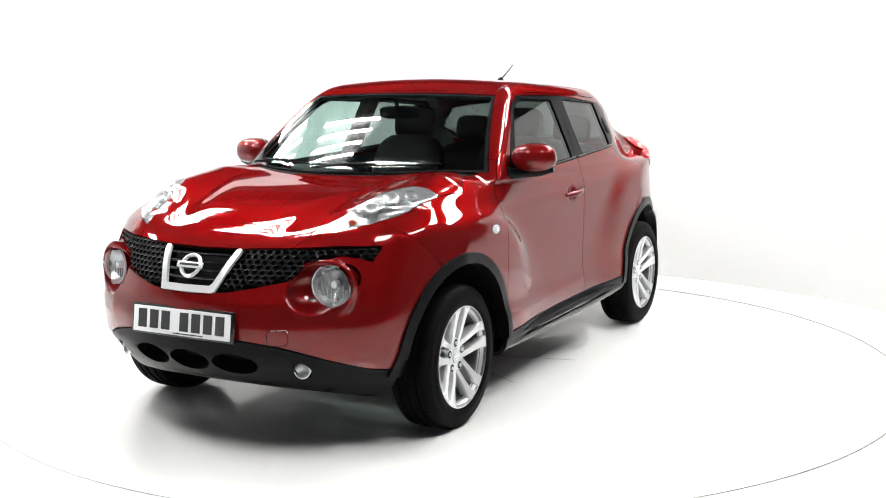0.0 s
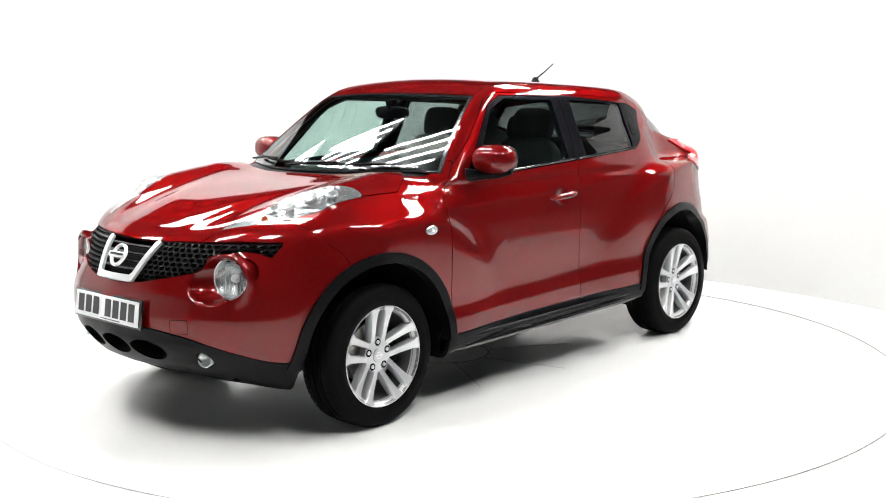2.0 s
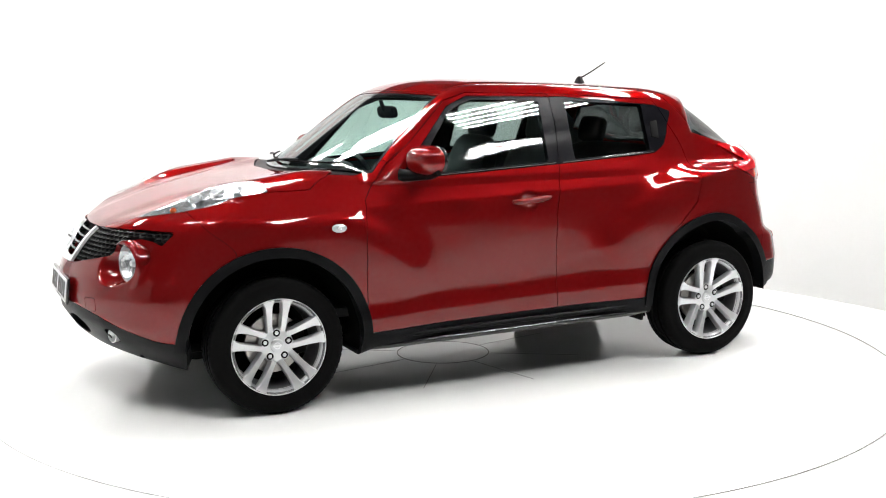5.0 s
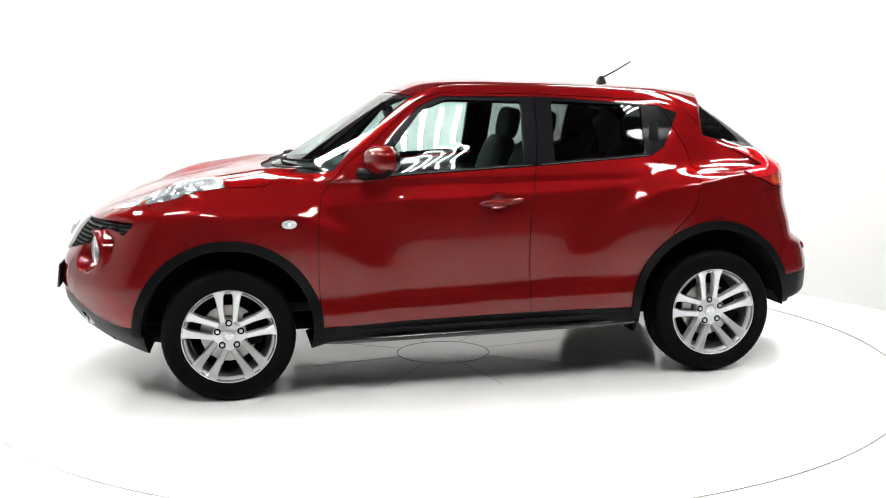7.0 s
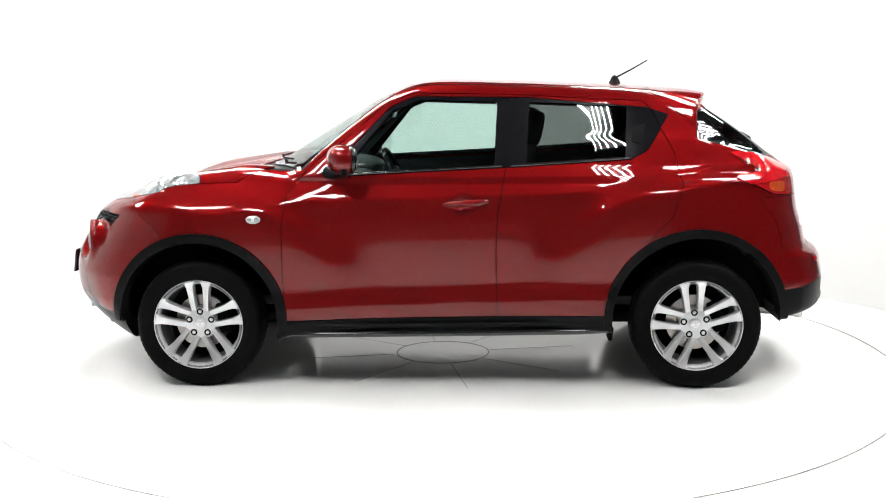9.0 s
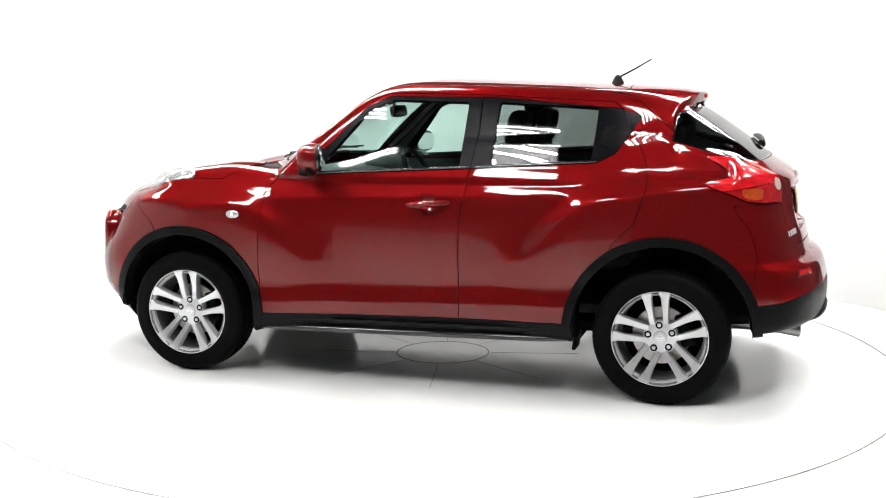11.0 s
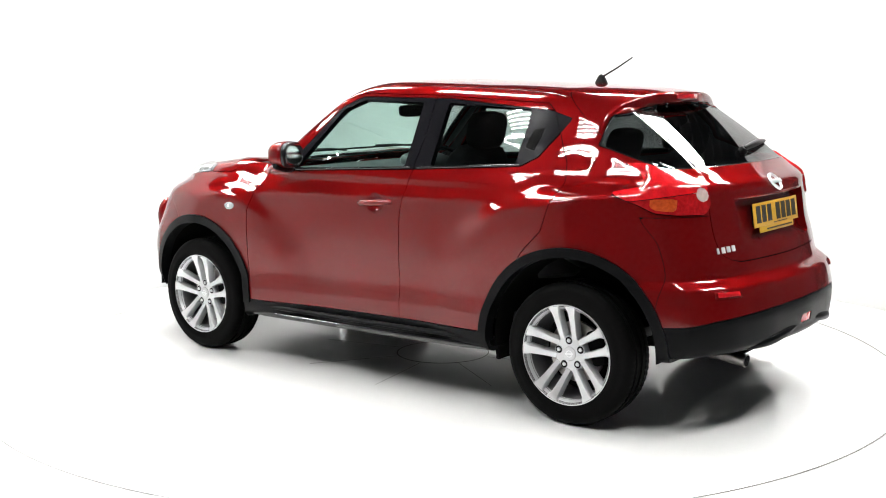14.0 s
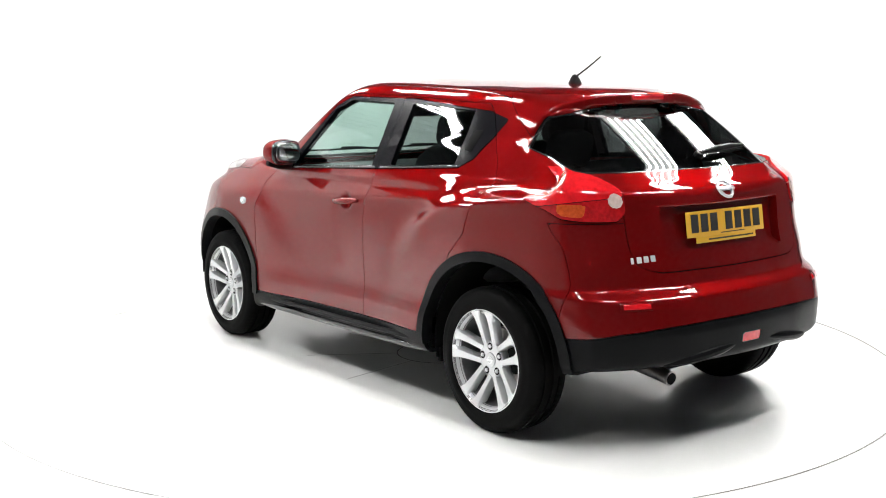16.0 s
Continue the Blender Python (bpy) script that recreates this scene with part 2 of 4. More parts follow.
def body_field(x, y, z):
    """Negative inside the car's outer skin."""
    a = np.sqrt(y * y + 1e-8)
    # wheel-arch lobes with crisp upper edges, and a hollow behind the rear door above the rear lobe
    reach = 0.615 * ((np.abs(x - 0.05) / 0.70) ** 2.6 + (np.abs(z - 0.36) / 0.615) ** 2.6 + 1e-9) ** (1 / 2.6)
    front_swell = 1 / (1 + np.exp((reach - 0.60) / (0.020 + 0.06 * np.clip((0.85 - z) / 0.4, 0, 1))))
    reach = 0.645 * ((np.abs(x - 2.56) / 0.74) ** 2.4 + (np.abs(z - 0.42) / 0.645) ** 2.4 + 1e-9) ** (1 / 2.4)
    rear_swell = 1 / (1 + np.exp((reach - 0.632) / (0.020 + 0.065 * np.clip((0.9 - z) / 0.4, 0, 1))))
    zs = z - 0.03 * (x - 1.2) * np.clip((1.12 - z) / 0.1, 0, 1)
    hollow = 0.085 / (1 + np.exp((2.42 - x) / 0.06)) / (1 + np.exp((x - 2.85) / 0.014)) / (1 + np.exp((1.068 - z) / 0.010))
    lower = a - (side_w(zs) + 0.044 * front_swell + 0.047 * rear_swell - hollow)
    deck = deck_z(x) + 0.046 * np.exp(-((a - 0.62) / 0.16) ** 2) * np.clip((x + 0.7) / 0.5, 0, 1) * np.clip((0.6 - x) / 0.4, 0, 1) - 2.2 * np.maximum(0, a - 0.62) ** 2 * np.clip((0.8 - x) / 0.3, 0, 1)
    ridge = 0.20 + 0.30 * np.clip((x + 0.72) / 1.0, 0, 1.2)
    deck = deck + 0.016 / (1 + np.exp((a - ridge) / 0.030)) * np.clip((x + 0.75) / 0.4, 0, 1)
    lower = smax(lower, z - deck, 0.055)
    lower = smax(lower, (nose_x(z) + nose_plan(a) - x) * 0.85, 0.05)
    lower = smax(lower, (x - tail_x(z) + tail_plan(a)) * 0.85, 0.05)
    lower = smax(lower, belly_z(x) + 0.09 * np.clip(1 - (a / 0.72) ** 2, 0, 1) * np.clip((-0.3 - x) / 0.2, 0, 1) - z, 0.04)
    wrap = 0.48 - 0.6 * np.clip(z - 1.08, 0, 0.5)
    cabin = smax((a - ((0.779 - 0.42 * (z - 1.10)) - cabin_in(x) - 0.25 * np.maximum(0, z - 1.3) ** 2)) * 0.91, (screen_x(z) + wrap * a * a - x) * 0.52, 0.045)
    droop = 0.09 * a * a + 0.85 * a ** 4 * np.clip((x - 2.25) / 0.35, 0, 1) ** 2
    cabin = smax(cabin, z - (roof_z(x) - droop), 0.07)
    glass_x = back_x(z) - 0.19 * a * a - 8.5 * np.maximum(0, a - 0.47 + 0.15 * (z - 1.16)) ** 2
    window = (x - smax(glass_x, 2.545 + 0.12 * (z - 1.256), 0.012)) * 0.62
    spoiler = smax(x - (2.668 - 0.36 * a * a), roof_z(x) - droop - 0.052 - z, 0.010)
    cabin = smax(cabin, smin(window, spoiler, 0.006), 0.014)
    cabin = smax(cabin, (x - tail_x(z) - 0.9 * np.maximum(0, z - 1.115) + tail_plan(a)) * 0.85, 0.03)
    cabin = smax(cabin, 1.065 - z, 0.02)
    whole = smin(lower, cabin, 0.03)
    # raised lips round the lower headlamps
    u, v = x + 0.622, a - 0.578
    along = -0.958 * u + 0.287 * v
    ring = np.sqrt(np.maximum(u * u + v * v + (z - 0.728) ** 2 - along * along, 1e-9))
    whole = smin(whole, np.hypot(ring - 0.095, along) - 0.021, 0.045)
    # bowls round the lower headlamps, and finger recesses behind the door handles
    bowl = (np.sqrt(((x + 0.72) / 0.13) ** 2 + ((a - 0.556) / 0.120) ** 2 + ((z - 0.728) / 0.104) ** 2) - 1) * 0.11
    whole = smax(whole, -bowl, 0.012)
    grip = (np.sqrt(((x - 1.365) / 0.062) ** 2 + ((a - 0.862) / 0.045) ** 2 + ((z - 0.943) / 0.05) ** 2) - 1) * 0.045
    return smax(whole, -grip, 0.01)


def gradient(f, p, e=0.002):
    g = np.empty_like(p)
    for i in range(3):
        q, r = p.copy(), p.copy()
        q[:, i] += e
        r[:, i] -= e
        g[:, i] = (f(q[:, 0], q[:, 1], q[:, 2]) - f(r[:, 0], r[:, 1], r[:, 2])) / (2 * e)
    return g


def skin(f, lo, hi, step):
    """A triangle mesh of the surface f = 0, with its normals."""
    n = [int(math.ceil((b - a) / step)) + 1 for a, b in zip(lo, hi)]
    axes = [a + step * np.arange(k) for a, k in zip(lo, n)]
    X, Y, Z = np.meshgrid(*axes, indexing="ij")
    val = f(X, Y, Z)
    s = val < 0
    corners = sum(s[i:n[0] - 1 + i, j:n[1] - 1 + j, k:n[2] - 1 + k].astype(int) for i in (0, 1) for j in (0, 1) for k in (0, 1))
    live = (corners > 0) & (corners < 8)
    index = -np.ones(live.shape, int)
    cells = np.argwhere(live)
    index[live] = np.arange(len(cells))
    p = np.array(lo) + step * (cells + 0.5)
    for _ in range(6):
        g = gradient(f, p)
        move = f(p[:, 0], p[:, 1], p[:, 2])[:, None] * g / np.maximum((g * g).sum(1), 0.05)[:, None]
        ln = np.linalg.norm(move, axis=1, keepdims=True)
        p = p - move * np.minimum(1, 0.6 * step / np.maximum(ln, 1e-9))
    tris = []
    for ax in range(3):
        o1, o2 = [(1, 2), (2, 0), (0, 1)][ax]
        a = np.take(s, range(0, n[ax] - 1), axis=ax)
        b = np.take(s, range(1, n[ax]), axis=ax)
        e = np.argwhere(a != b)
        e = e[(e[:, o1] > 0) & (e[:, o2] > 0) & (e[:, o1] < n[o1] - 1) & (e[:, o2] < n[o2] - 1)]
        out = a[tuple(e.T)]
        quad = []
        for d1, d2 in ((1, 1), (0, 1), (0, 0), (1, 0)):
            c = e.copy()
            c[:, o1] -= d1
            c[:, o2] -= d2
            quad.append(index[tuple(c.T)])
        q = np.stack(quad, 1)
        q[~out] = q[~out][:, ::-1]
        tris += [q[:, [0, 1, 2]], q[:, [0, 2, 3]]]
    t = np.concatenate(tris)
    return p, t


def cut(p, t, v):
    """Splits the triangles along v = 0, so that none straddles it."""
    v = np.where(np.abs(v) < 1e-7, 1e-7, v)
    sg = v[t] < 0
    k = sg.sum(1)
    keep = t[(k == 0) | (k == 3)]
    mixed, ms = t[(k == 1) | (k == 2)], sg[(k == 1) | (k == 2)]
    made, extra, ev, out = {}, [], [], []
    base = len(p)

    def mid(i, j):
        key = (i, j) if i < j else (j, i)
        if key not in made:
            w = v[key[0]] / (v[key[0]] - v[key[1]])
            made[key] = base + len(extra)
            extra.append(p[key[0]] + w * (p[key[1]] - p[key[0]]))
        return made[key]
    for tri, sgn in zip(mixed.tolist(), ms.tolist()):
        odd = sgn.index(True) if sum(sgn) == 1 else sgn.index(False)
        a, b, c = tri[odd], tri[(odd + 1) % 3], tri[(odd + 2) % 3]
        ab, ac = mid(a, b), mid(a, c)
        out += [(a, ab, ac), (ab, b, c), (ab, c, ac)]
    if extra:
        p = np.concatenate([p, np.array(extra)])
        v = np.concatenate([v, np.zeros(len(extra))])
        keep = np.concatenate([keep, np.array(out, int)])
    return p, keep, v


class Skin:
    """The rest of the outer skin, from which panels are taken one by one."""

    def __init__(self, p, t):
        self.p, self.t, self.gaps = p, t, []

    def take(self, field, gap=0.0):
        """Takes the piece where field is negative; a strip of that width round it becomes a joint."""
        self.p, self.t, v = cut(self.p, self.t, field(self.p))
        inside = v[self.t].mean(1) < 0
        piece, self.t = self.t[inside], self.t[~inside]
        if gap:
            self.p, self.t, v = cut(self.p, self.t, field(self.p) - gap)
            strip = v[self.t].mean(1) < 0
            self.gaps.append(self.t[strip])
            self.t = self.t[~strip]
        return piece

    def build(self, name, piece, mat, parent, push=0.0, lip=0.014, label="", drop=None):
        """Makes a panel of a piece, pushed out by push, with its rim turned in by lip."""
        if len(piece) == 0:
            return None
        used, inv = np.unique(piece, return_inverse=True)
        p, t = self.p[used], inv.reshape(-1, 3)
        n = gradient(body_field, p)
        n /= np.maximum(np.linalg.norm(n, axis=1, keepdims=True), 1e-9)
        p = p + n * (push(p) if callable(push) else push)[..., None] if callable(push) else p + n * push
        if lip:
            e = np.concatenate([t[:, [0, 1]], t[:, [1, 2]], t[:, [2, 0]]])
            key = np.sort(e, 1)
            _, first, count = np.unique(key, axis=0, return_index=True, return_counts=True)
            rim = e[first[count == 1]]
            ids = np.unique(rim)
            look_up = -np.ones(len(p), int)
            base = len(p)
            look_up[ids] = base + np.arange(len(ids))
            deep = look_up.copy()
            deep[ids] += len(ids)
            mid = np.zeros_like(p)
            d = p[rim[:, 1]] - p[rim[:, 0]]
            side = np.cross(d, n[rim[:, 0]])
            np.add.at(mid, rim[:, 0], side)
            np.add.at(mid, rim[:, 1], side)
            mn = mid[ids] / np.maximum(np.linalg.norm(mid[ids], axis=1, keepdims=True), 1e-9)
            p = np.concatenate([p, p[ids], p[ids] - n[ids] * lip])
            wall = np.concatenate([np.stack([look_up[rim[:, 1]], look_up[rim[:, 0]], deep[rim[:, 0]]], 1), np.stack([look_up[rim[:, 1]], deep[rim[:, 0]], deep[rim[:, 1]]], 1)])
            n = np.concatenate([n, mn, mn])
            t = np.concatenate([t, wall])
        return mesh_object(name, p, t, mat, parent, n, label=label)


# ---------------------------------------------------------------- the room
def ring_mesh(bm, r0, r1, z0, z1, n=160):
    """A flat ring with depth."""
    rows = [[bm.verts.new((r * math.cos(2 * math.pi * i / n), r * math.sin(2 * math.pi * i / n), z)) for i in range(n)] for r, z in ((r0, z1), (r1, z1), (r1, z0), (r0, z0))]
    for a, b in zip(rows, rows[1:] + rows[:1]):
        for i in range(n):
            bm.faces.new((a[i], b[i], b[(i + 1) % n], a[(i + 1) % n]))


TABLE_R = 2.497


def build_room():
    bm = bmesh.new()
    n = 160
    inner = [bm.verts.new(((TABLE_R + 0.0015) * math.cos(2 * math.pi * i / n), (TABLE_R + 0.0015) * math.sin(2 * math.pi * i / n), 0)) for i in range(n)]
    outer = []
    for i in range(n):
        c, s = math.cos(2 * math.pi * i / n), math.sin(2 * math.pi * i / n)
        k = 5.9 / max(abs(c) * (0.656 if c < 0 else 1.0), abs(s))
        outer.append(bm.verts.new((k * c, k * s, 0)))
    low = [bm.verts.new((v.co.x, v.co.y, -0.05)) for v in inner]
    for i in range(n):
        j = (i + 1) % n
        bm.faces.new((inner[i], outer[i], outer[j], inner[j]))
        bm.faces.new((inner[i], inner[j], low[j], low[i]))
    floor = part("floor", bm, WHITE_FLOOR)
    tagged(floor, "glossy white painted studio floor round a turntable", "floor", kind="structure")
    bm = bmesh.new()
    for size, at in (((18, 3.1, 0.05), (0, 7.45, -0.029)), ((18, 3.1, 0.05), (0, -7.45, -0.029)), ((3.1, 11.8, 0.05), (7.45, 0, -0.029))):
        box(bm, size, at)
    tagged(part("floor_hall", bm, CONCRETE), "grey concrete hall floor beyond the white paint", "floor", kind="structure")
    # added sheet, coloured near-black for the shade down in the turntable's joint
    bm = bmesh.new()
    box(bm, (5.4, 5.4, 0.04), (0, 0, -0.071))
    tagged(part("floor_pit", bm, VOID), "near-black sheet added under the turntable to darken its joint", "floor", kind="structure")
    # curved white wall, open towards the camera
    path = []
    for i in range(97):
        a = radians(14 + 156 * i / 96)
        flare = 0.55 * max(0, (abs(a - math.pi / 2) - radians(52)) / radians(60)) ** 1.5
        r = 3.07 + flare
        path.append((r * math.cos(a), r * math.sin(a)))
    bm = bmesh.new()
    top = 2.28
    rows = []
    for off, z in ((0, 0), (0, top), (0.1, top), (0.1, 0)):
        row = []
        for x, y in path:
            k = 1 + off / math.hypot(x, y)
            row.append(bm.verts.new((x * k, y * k, z)))
        rows.append(row)
    for a, b in zip(rows, rows[1:] + rows[:1]):
        for i in range(len(path) - 1):
            bm.faces.new((a[i], b[i], b[i + 1], a[i + 1]))
    bm.faces.new([r[0] for r in rows])
    bm.faces.new([r[-1] for r in rows])
    tagged(part("wall_curved", bm, WHITE_WALL), "tall curved matt white studio wall", "wall", kind="structure")
    for name, size, at in (("wall_north", (18.2, 0.1, 5.0), (0, 9.05, 2.5)), ("wall_south", (18.2, 0.1, 5.0), (0, -9.05, 2.5)), ("wall_east", (0.1, 18, 5.0), (9.05, 0, 2.5)), ("wall_west", (0.1, 18, 5.0), (-9.05, 0, 2.5))):
        bm = bmesh.new()
        box(bm, size, at)
        # the unseen west wall is made white to brighten reflections in the car's side
        bright = name == "wall_west"
        tagged(part(name, bm, WHITE_WALL if bright else HALL), "unseen hall wall made white to brighten reflections" if bright else "plain dark grey hall wall", "wall", kind="structure")
    bm = bmesh.new()
    box(bm, (18.2, 18.2, 0.1), (0, 0, 5.06))
    for i in range(60):
        box(bm, (0.03, 18.0, 0.03), (-8.9 + 0.3 * i, 0, 4.995))
    tagged(part("ceiling", bm, CEILING), "dark ribbed sheet ceiling", "ceiling", kind="structure")


def build_turntable():
    table = tagged(new("turntable"), "round white turntable with a centre hatch and radial joints", "turntable")
    bm = bmesh.new()
    n = 160
    top = [bm.verts.new((TABLE_R * math.cos(2 * math.pi * i / n), TABLE_R * math.sin(2 * math.pi * i / n), 0)) for i in range(n)]
    low = [bm.verts.new((v.co.x, v.co.y, -0.045)) for v in top]
    bm.faces.new(top)
    bm.faces.new(low)
    for i in range(n):
        bm.faces.new((top[i], low[i], low[(i + 1) % n], top[(i + 1) % n]))
    part("deck", bm, TABLE_FLOOR, table)
    bm = bmesh.new()
    ring_mesh(bm, 0.262, 0.268, -0.01, 0.0015, 64)
    part("hatch_joint", bm, SEAM, table, "thin grey joint round the hatch")
    for k in range(8):
        bm = bmesh.new()
        a = k * 45 + 12
        box(bm, (0.50, 0.003, 0.01), (0.53 * math.cos(radians(a)), 0.53 * math.sin(radians(a)), -0.004), (0, 0, a))
        part("deck_joint", bm, SEAM, table, "thin radial joint")
    return table


def build_light(x, y, z, turn, length=1.7):
    lamp = tagged(new("ceiling_light"), "grey ceiling light with five bare lit tubes", "light", "ceiling lights")
    lamp.matrix_basis = pose(x, y, z, 0, 0, turn)
    bm = bmesh.new()
    box(bm, (0.78, length + 0.1, 0.06), (0, 0, 0.07), bevel=0.01)
    part("housing", bm, FIXTURE, lamp)
    for k in range(5):
        bm = bmesh.new()
        box(bm, (0.038, length, 0.03), (-0.31 + 0.155 * k, 0, 0.0), bevel=0.010, segments=1)
        part("tube", bm, TUBE, lamp, "lit white tube")
    for s in (-1, 1):
        bm = bmesh.new()
        tube(bm, [(0, s * length * 0.4, 0.085), (0, s * length * 0.4, 5.0 - z)], 0.006, 6)
        part("hanger", bm, STEEL, lamp)
    return lamp


build_room()
TURNTABLE = build_turntable()
# the joint round the turntable: a flat grey strip, wider to the right and back
bm = bmesh.new()
inner, outer = [], []
for i in range(240):
    a = 2 * math.pi * i / 240
    w = 0.0034 + 0.0060 * max(0.0, 0.5 + 0.5 * math.cos(a - radians(-25))) ** 1.6 + 0.016 * max(0.0, math.sin(a)) ** 0.5 * (0.3 + 0.7 * max(0.0, math.cos(a)) ** 0.5)
    inner.append(bm.verts.new(((TABLE_R + 0.001) * math.cos(a), (TABLE_R + 0.001) * math.sin(a), 0.002)))
    outer.append(bm.verts.new(((TABLE_R + 0.001 + w) * math.cos(a), (TABLE_R + 0.001 + w) * math.sin(a), 0.002)))
for i in range(240):
    k = (i + 1) % 240
    bm.faces.new((inner[i], outer[i], outer[k], inner[k]))
tagged(part("floor_joint", bm, SEAM, None), "thin grey joint in the white floor round the turntable", "joint", kind="structure")
# banks of tubes in a loose ring over the turntable
for lx, ly, turn, length in ((1.3, -3.45, 16, 1.1), (-3.0, -2.2, 59, 1.3), (-1.7, -3.75, 55, 0.8), (3.1, 0.9, 39, 1.6), (4.0, 2.4, 45, 1.5), (3.7, -1.6, -25, 1.8), (2.1, 3.0, 52, 1.6), (-2.2, 2.2, 45, 1.5), (-1.2, 0.35, 45, 1.5), (-5.4, 1.3, 150, 1.8), (-3.6, 4.2, 45, 1.6)):
    build_light(lx, ly, 4.45, turn, length)

# ---------------------------------------------------------------- the car
CAR = tagged(new("car"), "dark red metallic compact crossover car on the turntable", "car")
CAR_X, CAR_Y = -1.215, 0.100


def build_skin():
    p, t = skin(body_field, (-0.96, -0.96, 0.13), (3.44, 0.96, 1.62), 0.0165)
    return Skin(p, t)


SKIN = build_skin()


def arch_r(x, z, x0, r, squash):
    return np.hypot((x - x0) * squash, z - 0.345) - r


FRONT_DOOR = polygon([(0.46, 0.28), (0.444, 0.578), (0.447, 0.85), (0.47, 0.99), (0.532, 1.068), (0.60, 1.143), (0.753, 1.255), (0.978, 1.452), (1.108, 1.49), (1.60, 1.479), (1.60, 1.3), (1.573, 1.123), (1.53, 0.887), (1.522, 0.685), (1.53, 0.28)])
REAR_DOOR = polygon([(1.534, 0.28), (1.526, 0.685), (1.534, 0.887), (1.577, 1.123), (1.604, 1.3), (1.604, 1.479), (2.27, 1.442), (2.31, 1.405), (2.425, 1.18), (2.45, 1.04), (2.40, 0.88), (2.30, 0.78), (2.02, 0.28)])
FRONT_PANE = polygon([(0.765, 1.107), (1.505, 1.141), (1.52, 1.432), (1.135, 1.446), (1.005, 1.396)], 0.012)
REAR_PANE = polygon([(1.69, 1.150), (2.165, 1.178), (2.18, 1.404), (1.705, 1.430)], 0.012)
DAYLIGHT = polygon([(0.675, 1.085), (1.6, 1.128), (2.2, 1.163), (2.28, 1.205), (2.395, 1.37), (2.30, 1.40), (1.7, 1.455), (1.11, 1.465), (0.99, 1.415)], 0.008)
HEADLAMP = polygon([(-0.555, 0.452), (-0.43, 0.497), (-0.28, 0.54), (-0.15, 0.595), (-0.06, 0.65), (-0.01, 0.70), (0.0, 0.742), (-0.161, 0.734), (-0.279, 0.695), (-0.397, 0.63), (-0.487, 0.545)], 0.004)
GRILLE = polygon([(-0.1, 0.856), (0.2, 0.861), (0.415, 0.870), (0.58, 0.875), (0.718, 0.872), (0.700, 0.822), (0.66, 0.838), (0.60, 0.846), (0.53, 0.836), (0.470, 0.790), (0.44, 0.755), (0.351, 0.735), (0.19, 0.703), (-0.1, 0.69)], 0.003)
V_OUTER = polygon([(-0.200, 0.856), (-0.135, 0.696), (0.135, 0.696), (0.200, 0.856)], 0.005)
V_INNER = polygon([(-0.190, 0.90), (-0.116, 0.722), (0.116, 0.722), (0.190, 0.90)], 0.004)
BONNET = polygon([(-0.80, -0.2), (-0.80, 0.19), (-0.64, 0.41), (-0.56, 0.45), (-0.43, 0.495), (-0.28, 0.538), (-0.15, 0.593), (-0.06, 0.648), (0.005, 0.745), (0.20, 0.765), (0.31, 0.70), (0.37, 0.62), (0.285, 0.43), (0.22, 0.22), (0.20, -0.2)])
TAIL_LAMP = polygon([(2.57, 1.246), (2.74, 1.196), (2.90, 1.148), (3.00, 1.118), (3.045, 1.10), (3.12, 0.97), (2.98, 0.974), (2.905, 0.985), (2.84, 1.018), (2.725, 1.058), (2.845, 1.082), (2.852, 1.098), (2.80, 1.135), (2.70, 1.188), (2.57, 1.234)], 0.003)
front_line = curve([-0.2, 0.0, 0.254, 0.443, 0.626, 0.731, 0.80, 0.9], [0.507, 0.510, 0.506, 0.478, 0.41, 0.367, 0.357, 0.35])
rear_line = curve([0.0, 0.29, 0.66, 0.80, 0.9], [0.554, 0.549, 0.525, 0.494, 0.485])
gate_w = curve([0.74, 0.77, 0.80, 0.9, 1.0, 1.08, 1.15, 1.25], [0.40, 0.49, 0.535, 0.552, 0.557, 0.548, 0.60, 0.62])
bumper_x = curve([0.3, 0.6, 0.767, 0.89, 0.95], [-0.22, -0.20, -0.186, -0.307, -0.36])
rear_bumper_x = curve([0.3, 0.6, 0.7, 0.84, 0.945, 1.1], [2.90, 2.945, 2.965, 2.93, 2.856, 2.80])


def band(v, lo, hi):
    return np.maximum(lo - v, v - hi)


